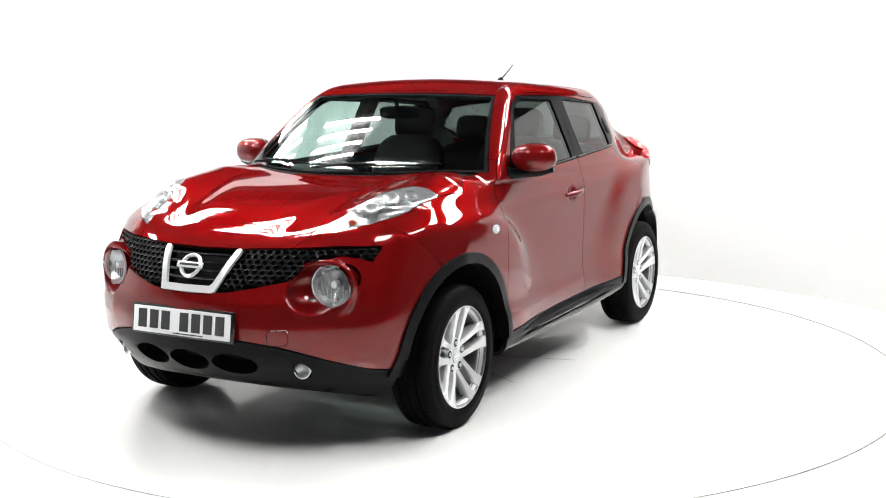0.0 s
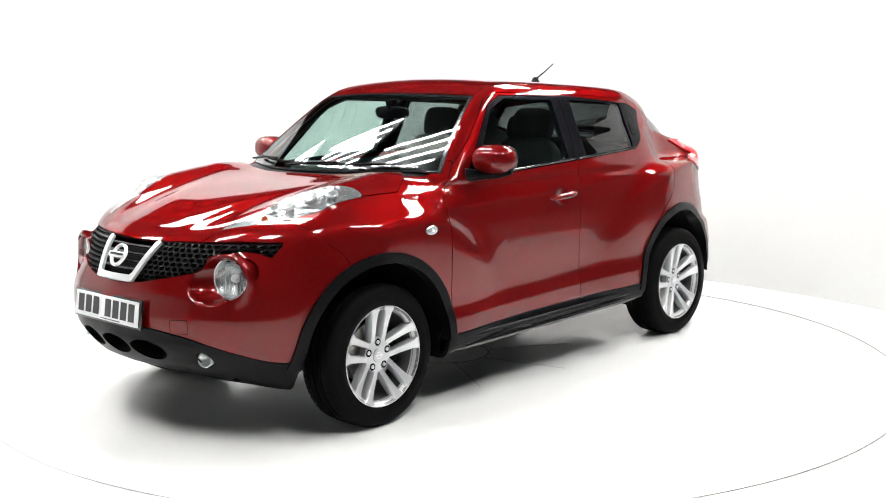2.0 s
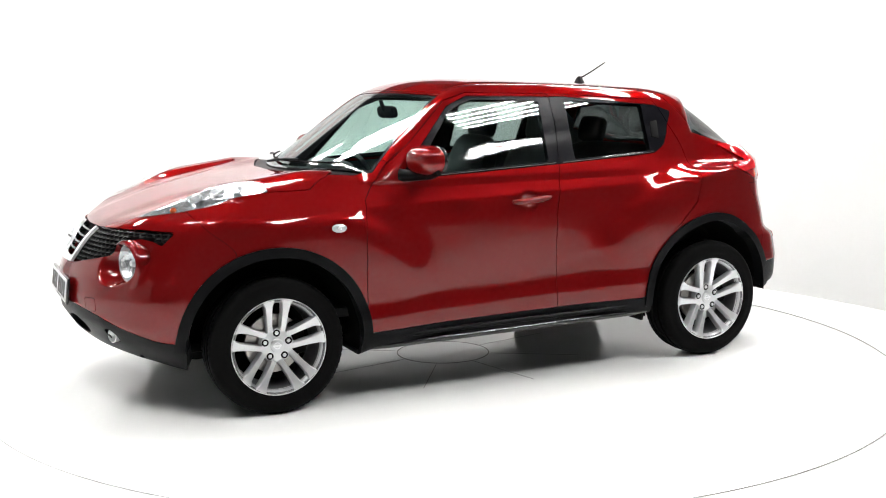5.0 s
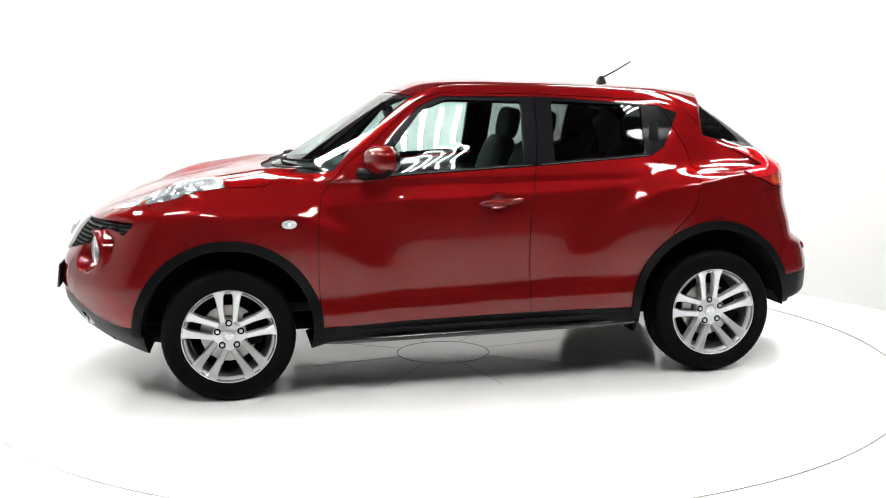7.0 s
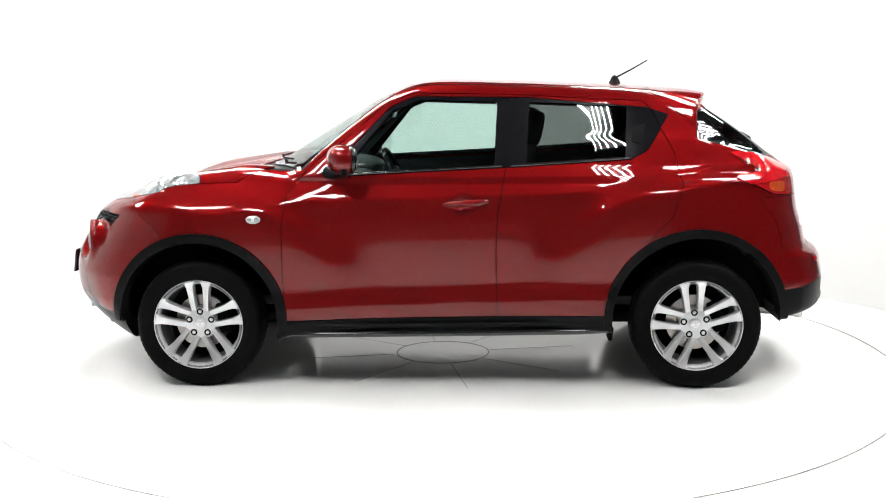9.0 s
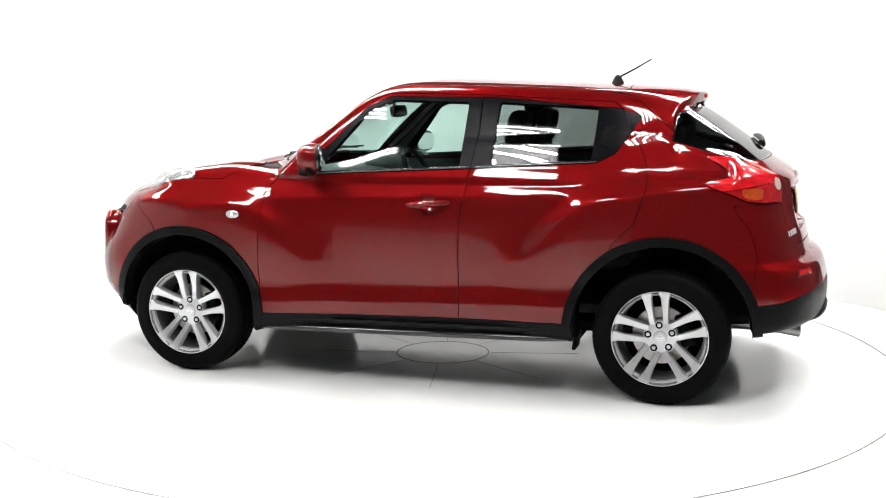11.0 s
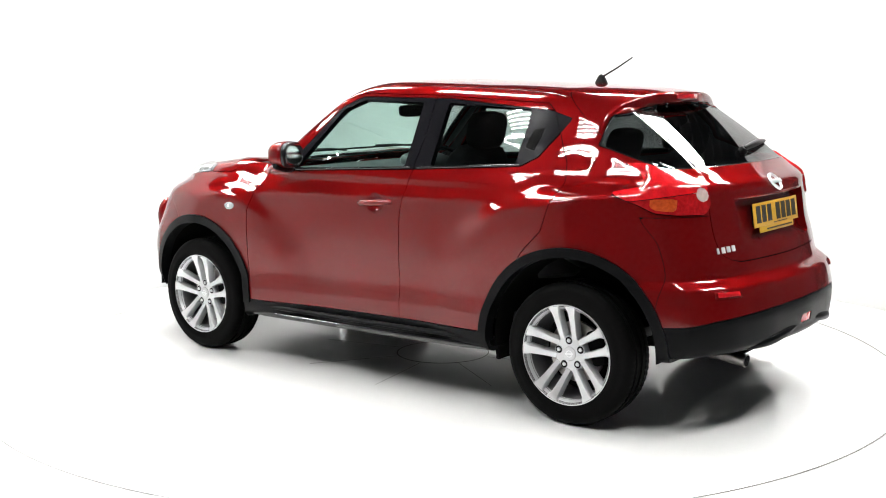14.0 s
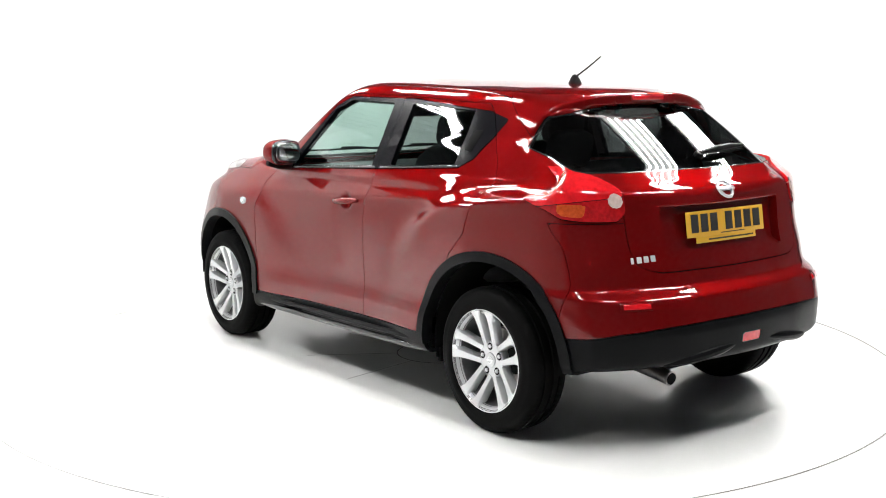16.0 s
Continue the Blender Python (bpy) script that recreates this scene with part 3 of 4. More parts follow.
def take_all():
    s = SKIN
    A = lambda q: np.abs(q[:, 1])
    X = lambda q: q[:, 0]
    Z = lambda q: q[:, 2]
    every = lambda *f: np.maximum.reduce(f)
    keep = {}
    # wheel openings
    for x0, r, sq in ((0.0, 0.405, 0.98), (2.53, 0.424, 1.0)):
        s.take(lambda q: every(arch_r(X(q), Z(q), x0, r, sq), 0.45 - A(q)))
    for x0, r, sq in ((0.0, 0.452, 0.98), (2.53, 0.468, 1.0)):
        for sd in (-1, 1):
            piece = s.take(lambda q: every(arch_r(X(q), Z(q), x0, r, sq), 0.45 - sd * q[:, 1], 0.33 - Z(q)))
            s.build("arch_cladding", piece, BLACK, CAR, push=0.012, lip=0.06, label="grained black plastic wheel arch trim")
    for sd in (-1, 1):
        s.take(lambda q: every(np.hypot(sd * q[:, 1] - 0.600, Z(q) - 0.731) - 0.086, X(q) + 0.5))
    # lower front bumper with its openings and fog lamps
    for yc in (-0.222, 0.0, 0.222):
        hole = s.take(lambda q: every((np.hypot((q[:, 1] - yc) / 0.104, (Z(q) - 0.402 + 0.03 * yc * yc) / 0.049) - 1) * 0.05, X(q) + 0.3))
        s.build("air_intake", hole, VOID, CAR, push=-0.07, lip=0)
    for sd in (-1, 1):
        hole = s.take(lambda q: every(np.hypot((sd * q[:, 1] - 0.492) / 0.85, Z(q) - 0.378) - 0.036, X(q) + 0.3))
        s.build("fog_lamp_well", hole, VOID, CAR, push=-0.03, lip=0)
    low = s.take(lambda q: every(Z(q) - front_line(A(q)), X(q) + 0.2), gap=0.008)
    s.build("lower_bumper", low, BLACK, CAR, lip=0.06, push=-0.004, label="grained black plastic lower bumper with round openings")
    fog = s.take(lambda q: every(band(q[:, 1], -0.075, 0.045), band(Z(q), 0.435, 0.475), 3.1 - X(q)))
    s.build("rear_fog_lamp", fog, RED_LENS, CAR, push=-0.006, lip=0.01)
    low = s.take(lambda q: every(Z(q) - rear_line(A(q)), 2.62 - X(q)), gap=0.004)
    s.build("lower_bumper", low, BLACK, CAR, lip=0.03, push=-0.003, label="grained black plastic rear lower bumper")
    for sd in (-1, 1):
        low = s.take(lambda q: every(Z(q) - 0.347 - 0.018 * (X(q) - 0.45), 0.5 - sd * q[:, 1]), gap=0.004)
        s.build("sill", low, BLACK, CAR, lip=0.02, push=0.004, label="black plastic side sill")
    s.take(lambda q: Z(q) - 0.345)
    # side windows
    for sd in (-1, 1):
        out = lambda q: 0.3 - sd * q[:, 1]
        keep["pane_f", sd] = s.take(lambda q: every(FRONT_PANE(X(q), Z(q)), out(q)))
        keep["pane_r", sd] = s.take(lambda q: every(REAR_PANE(X(q), Z(q)), out(q)))
        keep["frame_f", sd] = s.take(lambda q: every(DAYLIGHT(X(q), Z(q)), FRONT_DOOR(X(q), Z(q)), out(q)), gap=0.004)
        keep["frame_r", sd] = s.take(lambda q: every(DAYLIGHT(X(q), Z(q)), REAR_DOOR(X(q), Z(q)), out(q)), gap=0.004)
        tip = s.take(lambda q: every(DAYLIGHT(X(q), Z(q)), out(q), 2.0 - X(q)))
        s.build("quarter_trim", tip, SATIN_BLACK, CAR, lip=0.01, label="black triangular trim behind the rear door")
    # windscreen with its dark border, and the scuttle
    ws = lambda q: every(A(q) - (0.742 - 0.47 * (Z(q) - 1.08)), 0.27 + 0.50 * A(q) ** 2 - X(q), X(q) - (0.925 + 0.16 * A(q) ** 2), 1.02 - Z(q))
    pane = s.take(lambda q: ws(q) + 0.016)
    s.build("windscreen", pane, CLEAR, CAR, push=-0.003, lip=0, label="clear curved windscreen")
    edge = s.take(ws, gap=0.004)
    s.build("windscreen_border", edge, GLOSS_BLACK, CAR, push=-0.003, lip=0.01)
    # tail lamps
    for sd in (-1, 1):
        lamp = new("tail_lamp")
        lamp.parent = CAR
        tagged(lamp, "red tail lamp with amber and clear sections")
        inner = lambda q: 0.553 + 15 * np.maximum(0, 1.02 - Z(q)) ** 2 + 8 * np.maximum(0, Z(q) - 1.07) ** 2 - sd * q[:, 1]
        body = lambda q: every(TAIL_LAMP(X(q), Z(q)), inner(q), 2.5 - X(q))
        amber = s.take(lambda q: every(body(q) + 0.012, band(Z(q), 0.988, 1.040), band(X(q), 2.885, 2.975)))
        clear = s.take(lambda q: every(np.hypot(sd * q[:, 1] - 0.588, Z(q) - 1.052) - 0.029, 2.9 - X(q), body(q) + 0.003))
        upper = s.take(lambda q: every(body(q), 1.052 + 0.15 * (X(q) - 2.95) - Z(q)), gap=0.003)
        red = s.take(body, gap=0.004)
        s.build("upper_lens", upper, RED_LENS, lamp, push=0.010, lip=0.03, label="bright red upper lens")
        s.build("lens", red, DEEP_RED_LENS, lamp, push=0.008, lip=0.03, label="red lamp lens")
        s.build("indicator_lens", amber, AMBER, lamp, push=0.006, lip=0.01, label="amber lamp lens")
        s.build("reversing_lens", clear, PINK_LENS, lamp, push=0.010, lip=0.02, label="clear round reversing lens")
    # rear window, tailgate, spoiler
    rw = lambda q: every(1.160 + 0.285 * np.clip(2.885 - X(q), 0, 1) - Z(q), Z(q) - (1.432 - 0.10 * A(q) ** 2 - 0.2 * A(q) ** 4), 2.55 + 0.12 * np.clip(Z(q) - 1.256, 0, 1) - X(q))
    pane = s.take(lambda q: rw(q) + 0.004)
    s.build("rear_window", pane, DARK_GLASS, CAR, push=-0.004, lip=0, label="dark tinted rear window")
    edge = s.take(rw, gap=0.003)
    s.build("rear_window_border", edge, GLOSS_BLACK, CAR, push=-0.003, lip=0.01)
    spoil = s.take(lambda q: every(2.33 + 1.1 * (1.50 - Z(q)) - X(q), 1.30 - Z(q)), gap=0.004)
    s.build("roof_spoiler", spoil, PAINT, CAR)
    panel = s.take(lambda q: every(polygon([(-0.37, 0.82), (0.37, 0.82), (0.385, 1.015), (-0.385, 1.015)], 0.01)(q[:, 1], Z(q)), 2.9 - X(q)))
    gate = s.take(lambda q: every(A(q) - gate_w(Z(q)), 0.755 - Z(q), 2.85 - X(q)), gap=0.005)
    tailgate = s.build("tailgate", gate, PAINT, CAR, lip=0.042)
    s.build("plate_recess", panel, PAINT, tailgate, push=lambda p: -0.012 - 0.026 * np.clip((p[:, 2] - 0.822) / 0.015, 0, 1), lip=0)
    # bar added as the recess's top edge, so that it casts a dark line
    bm = bmesh.new()
    grip = [surface_along((3.6, -0.40 + 0.1 * k, 1.024), (-1, 0, 0)) for k in range(9)]
    tube(bm, grip, [0.003, 0.005, 0.006, 0.006, 0.006, 0.006, 0.006, 0.005, 0.003], 10)
    part("recess_overhang", bm, PAINT, tailgate)
    # grille
    vband = s.take(lambda q: every(V_OUTER(q[:, 1], Z(q)), -V_INNER(q[:, 1], Z(q)), X(q) + 0.4))
    s.build("grille_surround", vband, SATIN_CHROME, CAR, push=0.008, lip=0.014, label="satin chrome V-shaped grille surround")
    net = s.take(lambda q: every(GRILLE(A(q), Z(q)), X(q) + 0.35), gap=0.003)
    s.build("grille_backing", net, VOID, CAR, push=-0.04, lip=0)
    # upper headlamps
    for sd in (-1, 1):
        lamp = new("headlamp")
        lamp.parent = CAR
        tagged(lamp, "long clear headlamp with amber indicator, set in the wing")
        glass = s.take(lambda q: every(HEADLAMP(X(q), sd * q[:, 1]), 0.88 - Z(q), 0.3 - sd * q[:, 1]), gap=0.003)
        bulge = lambda p: 0.004 + 0.008 * np.clip(-HEADLAMP(p[:, 0], sd * p[:, 1]) / 0.03, 0, 1)
        s.build("lamp_cover", glass, LENS, lamp, push=bulge, lip=0, label="clear lamp cover")
        s.build("lamp_bowl", glass, LAMP_BOWL, lamp, push=lambda p: -0.035 * np.clip(-HEADLAMP(p[:, 0], sd * p[:, 1]) / 0.03, 0, 1), lip=0, label="pale reflector bowl")
        for k, (lx, la, r, mat) in enumerate(((-0.40, 0.55, 0.015, AMBER), (-0.30, 0.585, 0.03, REFLECTOR), (-0.21, 0.63, 0.034, REFLECTOR), (-0.12, 0.675, 0.026, REFLECTOR))):
            bm = bmesh.new()
            zz = deck_surface(lx, la) - 0.012
            lathe(bm, [(r, -0.012), (r, 0.0), (r * 0.9, 0.002), (r * 0.45, -0.014), (0.001, -0.016)], 20, "z")
            m = pose(lx, sd * la, zz, -12 * sd, -28, 0)
            bmesh.ops.transform(bm, matrix=m, verts=bm.verts[:])
            part("indicator_bulb" if k == 0 else "reflector", bm, mat, lamp, "amber indicator" if k == 0 else "")
    # bonnet, bumpers, wings
    bonnet = s.take(lambda q: every(BONNET(X(q), A(q)), 0.855 - Z(q)), gap=0.004)
    s.build("bonnet", bonnet, PAINT, CAR, lip=0.02)
    cowl = s.take(lambda q: every(A(q) - 0.69, X(q) - (0.36 + 0.5 * A(q) ** 2), 0.15 - X(q), 1.04 - Z(q)))
    s.build("scuttle", cowl, BLACK, CAR, push=-0.012, lip=0)
    hatch = s.take(lambda q: every(polygon([(-0.46, 0.505), (-0.395, 0.498), (-0.395, 0.548), (-0.46, 0.552)], 0.006)(q[:, 1], Z(q)), X(q) + 0.4), gap=0.003)
    bump = s.take(lambda q: every(X(q) - bumper_x(Z(q)), Z(q) - 0.96), gap=0.003)
    bumper = s.build("front_bumper", bump, PAINT, CAR, lip=0.03)
    s.build("tow_eye_cover", hatch, PAINT, bumper, lip=0.006)
    for sd in (-1, 1):
        out = lambda q: 0.3 - sd * q[:, 1]
        wing = s.take(lambda q: every(X(q) - 0.61, Z(q) - 1.165, out(q), -FRONT_DOOR(X(q), Z(q)) + 0.004), gap=0.003)
        s.build("front_wing", wing, PAINT, CAR, lip=0.02)
        fd = s.take(lambda q: every(FRONT_DOOR(X(q), Z(q)), out(q)), gap=0.004)
        rd = s.take(lambda q: every(REAR_DOOR(X(q), Z(q)), out(q)), gap=0.004)
        front = s.build("front_door", fd, PAINT, CAR, lip=0.02)
        rear = s.build("rear_door", rd, PAINT, CAR, lip=0.02)
        s.build("door_window", keep["pane_f", sd], CLEAR, front, push=-0.006, lip=0, label="clear door window")
        s.build("window_frame", keep["frame_f", sd], SATIN_BLACK, front, push=0.001, lip=0.03, label="black window frame and pillar trim")
        s.build("door_window", keep["pane_r", sd], PRIVACY, rear, push=-0.006, lip=0, label="grey tinted door window")
        s.build("window_frame", keep["frame_r", sd], SATIN_BLACK, rear, push=0.001, lip=0.03, label="black window frame and pillar trim")
        s.build("door_lining", fd, DASH, front, push=-0.055, lip=0, label="charcoal door lining")
        s.build("door_lining", rd, DASH, rear, push=-0.055, lip=0, label="charcoal door lining")
        door_fittings(front, rear, sd)
    bump = s.take(lambda q: every(rear_bumper_x(Z(q)) - X(q), Z(q) - 0.96), gap=0.003)
    s.build("rear_bumper", bump, PAINT, CAR, lip=0.03)
    roof = s.take(lambda q: every(A(q) - (0.535 + 0.01 * X(q)), 1.33 - Z(q), 0.955 + 0.14 * A(q) ** 2 - X(q)), gap=0.005)
    s.build("roof", roof, PAINT, CAR, lip=0.02)
    s.build("head_lining", roof, LINING, CAR, push=-0.035, lip=0, label="pale grey head lining")
    s.build("body", s.t, PAINT, CAR, lip=0.02, label="dark red body sides and pillars")
    pillars = s.t[(s.p[s.t][:, :, 2].min(1) > 1.1)]
    s.build("pillar_lining", pillars, LINING, CAR, push=-0.035, lip=0, label="grey pillar trim")
    # the strips between panels, set back and coloured near-black for the shade there
    s.build("joint_backing", np.concatenate(s.gaps), VOID, CAR, push=-0.012, lip=0, label="near-black strips for the shade in the panel joints")


def surface_along(p, d, far=2.0):
    """The first point of the outer skin from p along d."""
    d = np.array(d, float) / np.linalg.norm(d)
    k = np.linspace(0, far, 1200)
    q = np.array(p, float) + k[:, None] * d
    v = body_field(q[:, 0], q[:, 1], q[:, 2])
    i = int(np.argmax(v < 0))
    w = v[i - 1] / (v[i - 1] - v[i])
    return Vector(q[i - 1] + w * (q[i] - q[i - 1]))


def deck_surface(x, a):
    return surface_along((x, -a, 1.8), (0, 0, -1)).z


def normal_at(p):
    n = gradient(body_field, np.array([tuple(p)]))[0]
    return Vector(n).normalized()


def frame_at(p, n, up=(0, 0, 1)):
    """A pose at p whose z axis is n and whose y axis leans to up."""
    n = Vector(n).normalized()
    x = Vector(up).cross(n).normalized()
    y = n.cross(x)
    m = Matrix((x, y, n)).transposed().to_4x4()
    m.translation = p
    return m


def placed(bm, m):
    bmesh.ops.transform(bm, matrix=m, verts=bm.verts[:])
    return bm


def door_fittings(front, rear, sd):
    # outside handle on the front door
    bm = bmesh.new()
    pts = []
    for k in range(9):
        u = k / 8
        x = 1.262 + 0.222 * u
        p = surface_along((x, sd * 1.2, 0.937 + 0.016 * u), (0, -sd, 0))
        base = 0.838 + 0.006 * math.sin(u * math.pi)
        lift = 0.004 + 0.022 * math.sin(math.pi * min(1, max(0, u))) ** 0.6
        pts.append((x, sd * (base + lift), p.z))
    tube(bm, pts, [0.009, 0.014, 0.016, 0.016, 0.016, 0.016, 0.016, 0.014, 0.009], 12)
    part("door_handle", bm, PAINT, front)
    # hidden handle in the rear door frame
    p = surface_along((2.245, sd * 1.2, 1.285), (0, -sd, 0))
    bm = bmesh.new()
    box(bm, (0.052, 0.125, 0.008), bevel=0.004)
    part("handle_recess", placed(bm, frame_at(p + normal_at(p) * 0.0005, normal_at(p), (0.25, 0, 1))), VOID, rear, "black recessed handle")
    # bright waist strips
    for door, x0, x1 in ((front, 0.72, 1.555), (rear, 1.60, 2.2)):
        bm = bmesh.new()
        pts = []
        for k in range(13):
            x = x0 + (x1 - x0) * k / 12
            z = 1.0905 + 0.046 * (x - 0.675) / 0.925 if x < 1.6 else 1.134 + 0.035 * (x - 1.6) / 0.6
            p = surface_along((x, sd * 1.2, z - 0.009), (0, -sd, 0))
            pts.append(p + normal_at(p) * 0.001)
        tube(bm, pts, 0.005, 8)
        part("waist_strip", bm, GLOSS_BLACK, door)


take_all()


def hexes(bm, shape, y0, y1, z0, z1, rx, rz, depth):
    """A net of flattened six-sided cells laid on the nose inside a shape."""
    row = 0
    z = z0
    while z < z1:
        y = y0 + (rx * 0.9 if row % 2 else 0)
        while y < y1:
            if shape(y, z):
                outer, inner, back = [], [], []
                p = surface_along((-1.2, y, z), (1, 0, 0))
                for k in range(6):
                    an = math.pi / 3 * k + math.pi / 6
                    for ring, f, dx in ((outer, 1.06, 0.010), (inner, 0.74, 0.008), (back, 0.66, depth)):
                        yy, zz = y + rx * f * math.cos(an), z + rz * f * math.sin(an)
                        q = surface_along((-1.2, yy, zz), (1, 0, 0))
                        ring.append(bm.verts.new((min(max(q.x, p.x - 0.02), p.x + 0.03) + dx, yy, zz)))
                for a, b in ((outer, inner), (inner, back)):
                    for k in range(6):
                        bm.faces.new((a[k], a[(k + 1) % 6], b[(k + 1) % 6], b[k]))
            y += rx * 1.8
        z += rz * 1.56
        row += 1


def build_front():
    for sd in (-1, 1):
        grid = bmesh.new()
        inside = lambda y, z: sd * y > 0 and bool(GRILLE(np.array([abs(y)]), np.array([z]))[0] < -0.004) and bool(V_OUTER(np.array([y]), np.array([z]))[0] > 0.008) and math.hypot(abs(y) - 0.578, z - 0.728) > 0.128
        hexes(grid, inside, -0.72, 0.72, 0.70, 0.885, 0.0185, 0.0125, 0.03)
        part("grille_net", grid, BLACK, CAR, "black honeycomb grille")
    for k in range(4):
        z = 0.744 + 0.03 * k
        half = 0.118 + (z - 0.722) * 0.40
        bm = bmesh.new()
        tube(bm, [Vector((surface_along((-1.2, half * u, z), (1, 0, 0)).x + 0.012, half * u, z)) for u in (-1, -0.66, -0.33, 0, 0.33, 0.66, 1)], 0.0065, 8)
        part("grille_bar", bm, GLOSS_BLACK, CAR)
    # round badge: ring and bar
    p = surface_along((-1.2, 0, 0.786), (1, 0, 0))
    n = Vector((-0.86, 0, 0.5))
    m = frame_at(p + n * 0.018, n)
    bm = bmesh.new()
    lathe(bm, [(0.040, 0), (0.042, 0.010), (0.047, 0.014), (0.053, 0.010), (0.055, 0), (0.040, 0)], 40, "z")
    badge = part("badge", placed(bm, m), SATIN_CHROME, CAR, "round chrome badge with a bar")
    bm = bmesh.new()
    box(bm, (0.132, 0.026, 0.012), (0, 0, 0.010), bevel=0.003)
    part("badge_bar", placed(bm, m), SATIN_CHROME, badge)
    bm = bmesh.new()
    box(bm, (0.1, 0.010, 0.002), (0, 0, 0.0165))
    part("badge_lettering", placed(bm, m), INK, badge, "dark lettering bar")
    # lower round headlamps
    for sd in (-1, 1):
        lamp = new("round_headlamp")
        lamp.parent = CAR
        tagged(lamp, "round clear headlamp in a red bowl")
        axis = Vector((-1, sd * 0.30, 0.03)).normalized()
        m = frame_at(Vector((-0.620, sd * 0.598, 0.731)), axis) @ Matrix.Scale(1.11, 4)
        bm = bmesh.new()
        lathe(bm, [(0.080, -0.10), (0.082, -0.004)], 40, "z")
        part("drum", placed(bm, m), PAINT, lamp, "red lamp surround")
        bm = bmesh.new()
        lathe(bm, [(0.0825, -0.006), (0.083, 0.001), (0.081, 0.004), (0.078, 0.004), (0.077, -0.02)], 40, "z")
        part("bezel", placed(bm, m), SATIN_CHROME, lamp, "thin silver bezel")
        bm = bmesh.new()
        lathe(bm, [(0.078, 0.0), (0.066, -0.022), (0.048, -0.042), (0.028, -0.055), (0.012, -0.058), (0.0005, -0.058)], 40, "z")
        part("reflector", placed(bm, m), REFLECTOR, lamp)
        bm = bmesh.new()
        lathe(bm, [(0.0805, 0.002), (0.074, 0.010), (0.060, 0.017), (0.040, 0.022), (0.020, 0.025), (0.0005, 0.026)], 40, "z")
        part("lens", placed(bm, m), LENS, lamp, "clear domed lens")
        bm = bmesh.new()
        lathe(bm, [(0.014, -0.05), (0.016, -0.02), (0.011, -0.008), (0.0005, -0.006)], 16, "z")
        part("bulb_cap", placed(bm, m), SATIN_CHROME, lamp)
        for k in range(9):
            bm = bmesh.new()
            u = -0.064 + 0.016 * k
            h = math.sqrt(max(0.0001, 0.068 ** 2 - u * u))
            box(bm, (0.003, 1.1 * h, 0.004), (u, -0.35 * h, -0.012 - 0.02 * (h / 0.068)))
            part("lens_rib", placed(bm, m), LAMP_WHITE, lamp)
        # fog lamps
        fog = new("fog_lamp")
        fog.parent = CAR
        tagged(fog, "small round fog lamp")
        p = surface_along((-1.2, sd * 0.484, 0.378), (1, 0, 0))
        m = frame_at(p + Vector((0.012, 0, 0)), Vector((-1, sd * 0.45, 0)))
        bm = bmesh.new()
        lathe(bm, [(0.033, -0.03), (0.034, 0.004), (0.030, 0.006), (0.029, -0.006)], 28, "z")
        part("bezel", placed(bm, m), SATIN_CHROME, fog)
        bm = bmesh.new()
        lathe(bm, [(0.030, 0.0), (0.02, -0.012), (0.0005, -0.018)], 28, "z")
        part("reflector", placed(bm, m), REFLECTOR, fog)
        bm = bmesh.new()
        lathe(bm, [(0.030, 0.003), (0.02, 0.010), (0.0005, 0.013)], 28, "z")
        part("lens", placed(bm, m), LENS, fog)


def plate(p, n, mat, name, label):
    """A number plate whose characters are plain bars."""
    m = frame_at(p, n)
    base = new(name)
    base.parent = CAR
    tagged(base, label)
    bm = bmesh.new()
    box(bm, (0.545, 0.128, 0.012) if mat is PLATE_WHITE else (0.5, 0.10, 0.012), (0, 0, -0.004), bevel=0.004)
    part("backing", placed(bm, m), GLOSS_BLACK, base, "black plate holder")
    bm = bmesh.new()
    box(bm, (0.518, 0.110, 0.004), (0, 0, 0.005), bevel=0.0015)
    part("face", placed(bm, m), mat, base)
    for k, x in enumerate((-0.205, -0.142, -0.079, 0.02, 0.083, 0.146, 0.209)):
        bm = bmesh.new()
        box(bm, (0.046, 0.078, 0.0015), (x - 0.002, 0.003, 0.0085))
        part("character_bar", placed(bm, m), INK, base)
    bm = bmesh.new()
    box(bm, (0.16, 0.004, 0.001), (0.04, -0.047, 0.0078))
    part("small_print_bar", placed(bm, m), INK, base)
    return base


def build_plates():
    tail = Vector((surface_along((3.6, 0, 0.932), (-1, 0, 0)).x - 0.026, 0, 0.934))
    plate(Vector((-0.858, 0, 0.567)), Vector((-0.985, 0, 0.13)), PLATE_WHITE, "front_number_plate", "white front number plate with dark bars")
    base = plate(tail, Vector((0.99, 0, 0.14)), PLATE_YELLOW, "rear_number_plate", "yellow rear number plate with dark bars")
    bm = bmesh.new()
    box(bm, (0.40, 0.034, 0.003), (0.0, -0.066, 0.003), bevel=0.001)
    part("dealer_strip", placed(bm, frame_at(tail, Vector((0.99, 0, 0.14)))), PLATE_YELLOW, base)
    bm = bmesh.new()
    box(bm, (0.30, 0.007, 0.001), (0.03, -0.070, 0.0055))
    part("small_print_bar", placed(bm, frame_at(tail, Vector((0.99, 0, 0.14)))), INK, base)


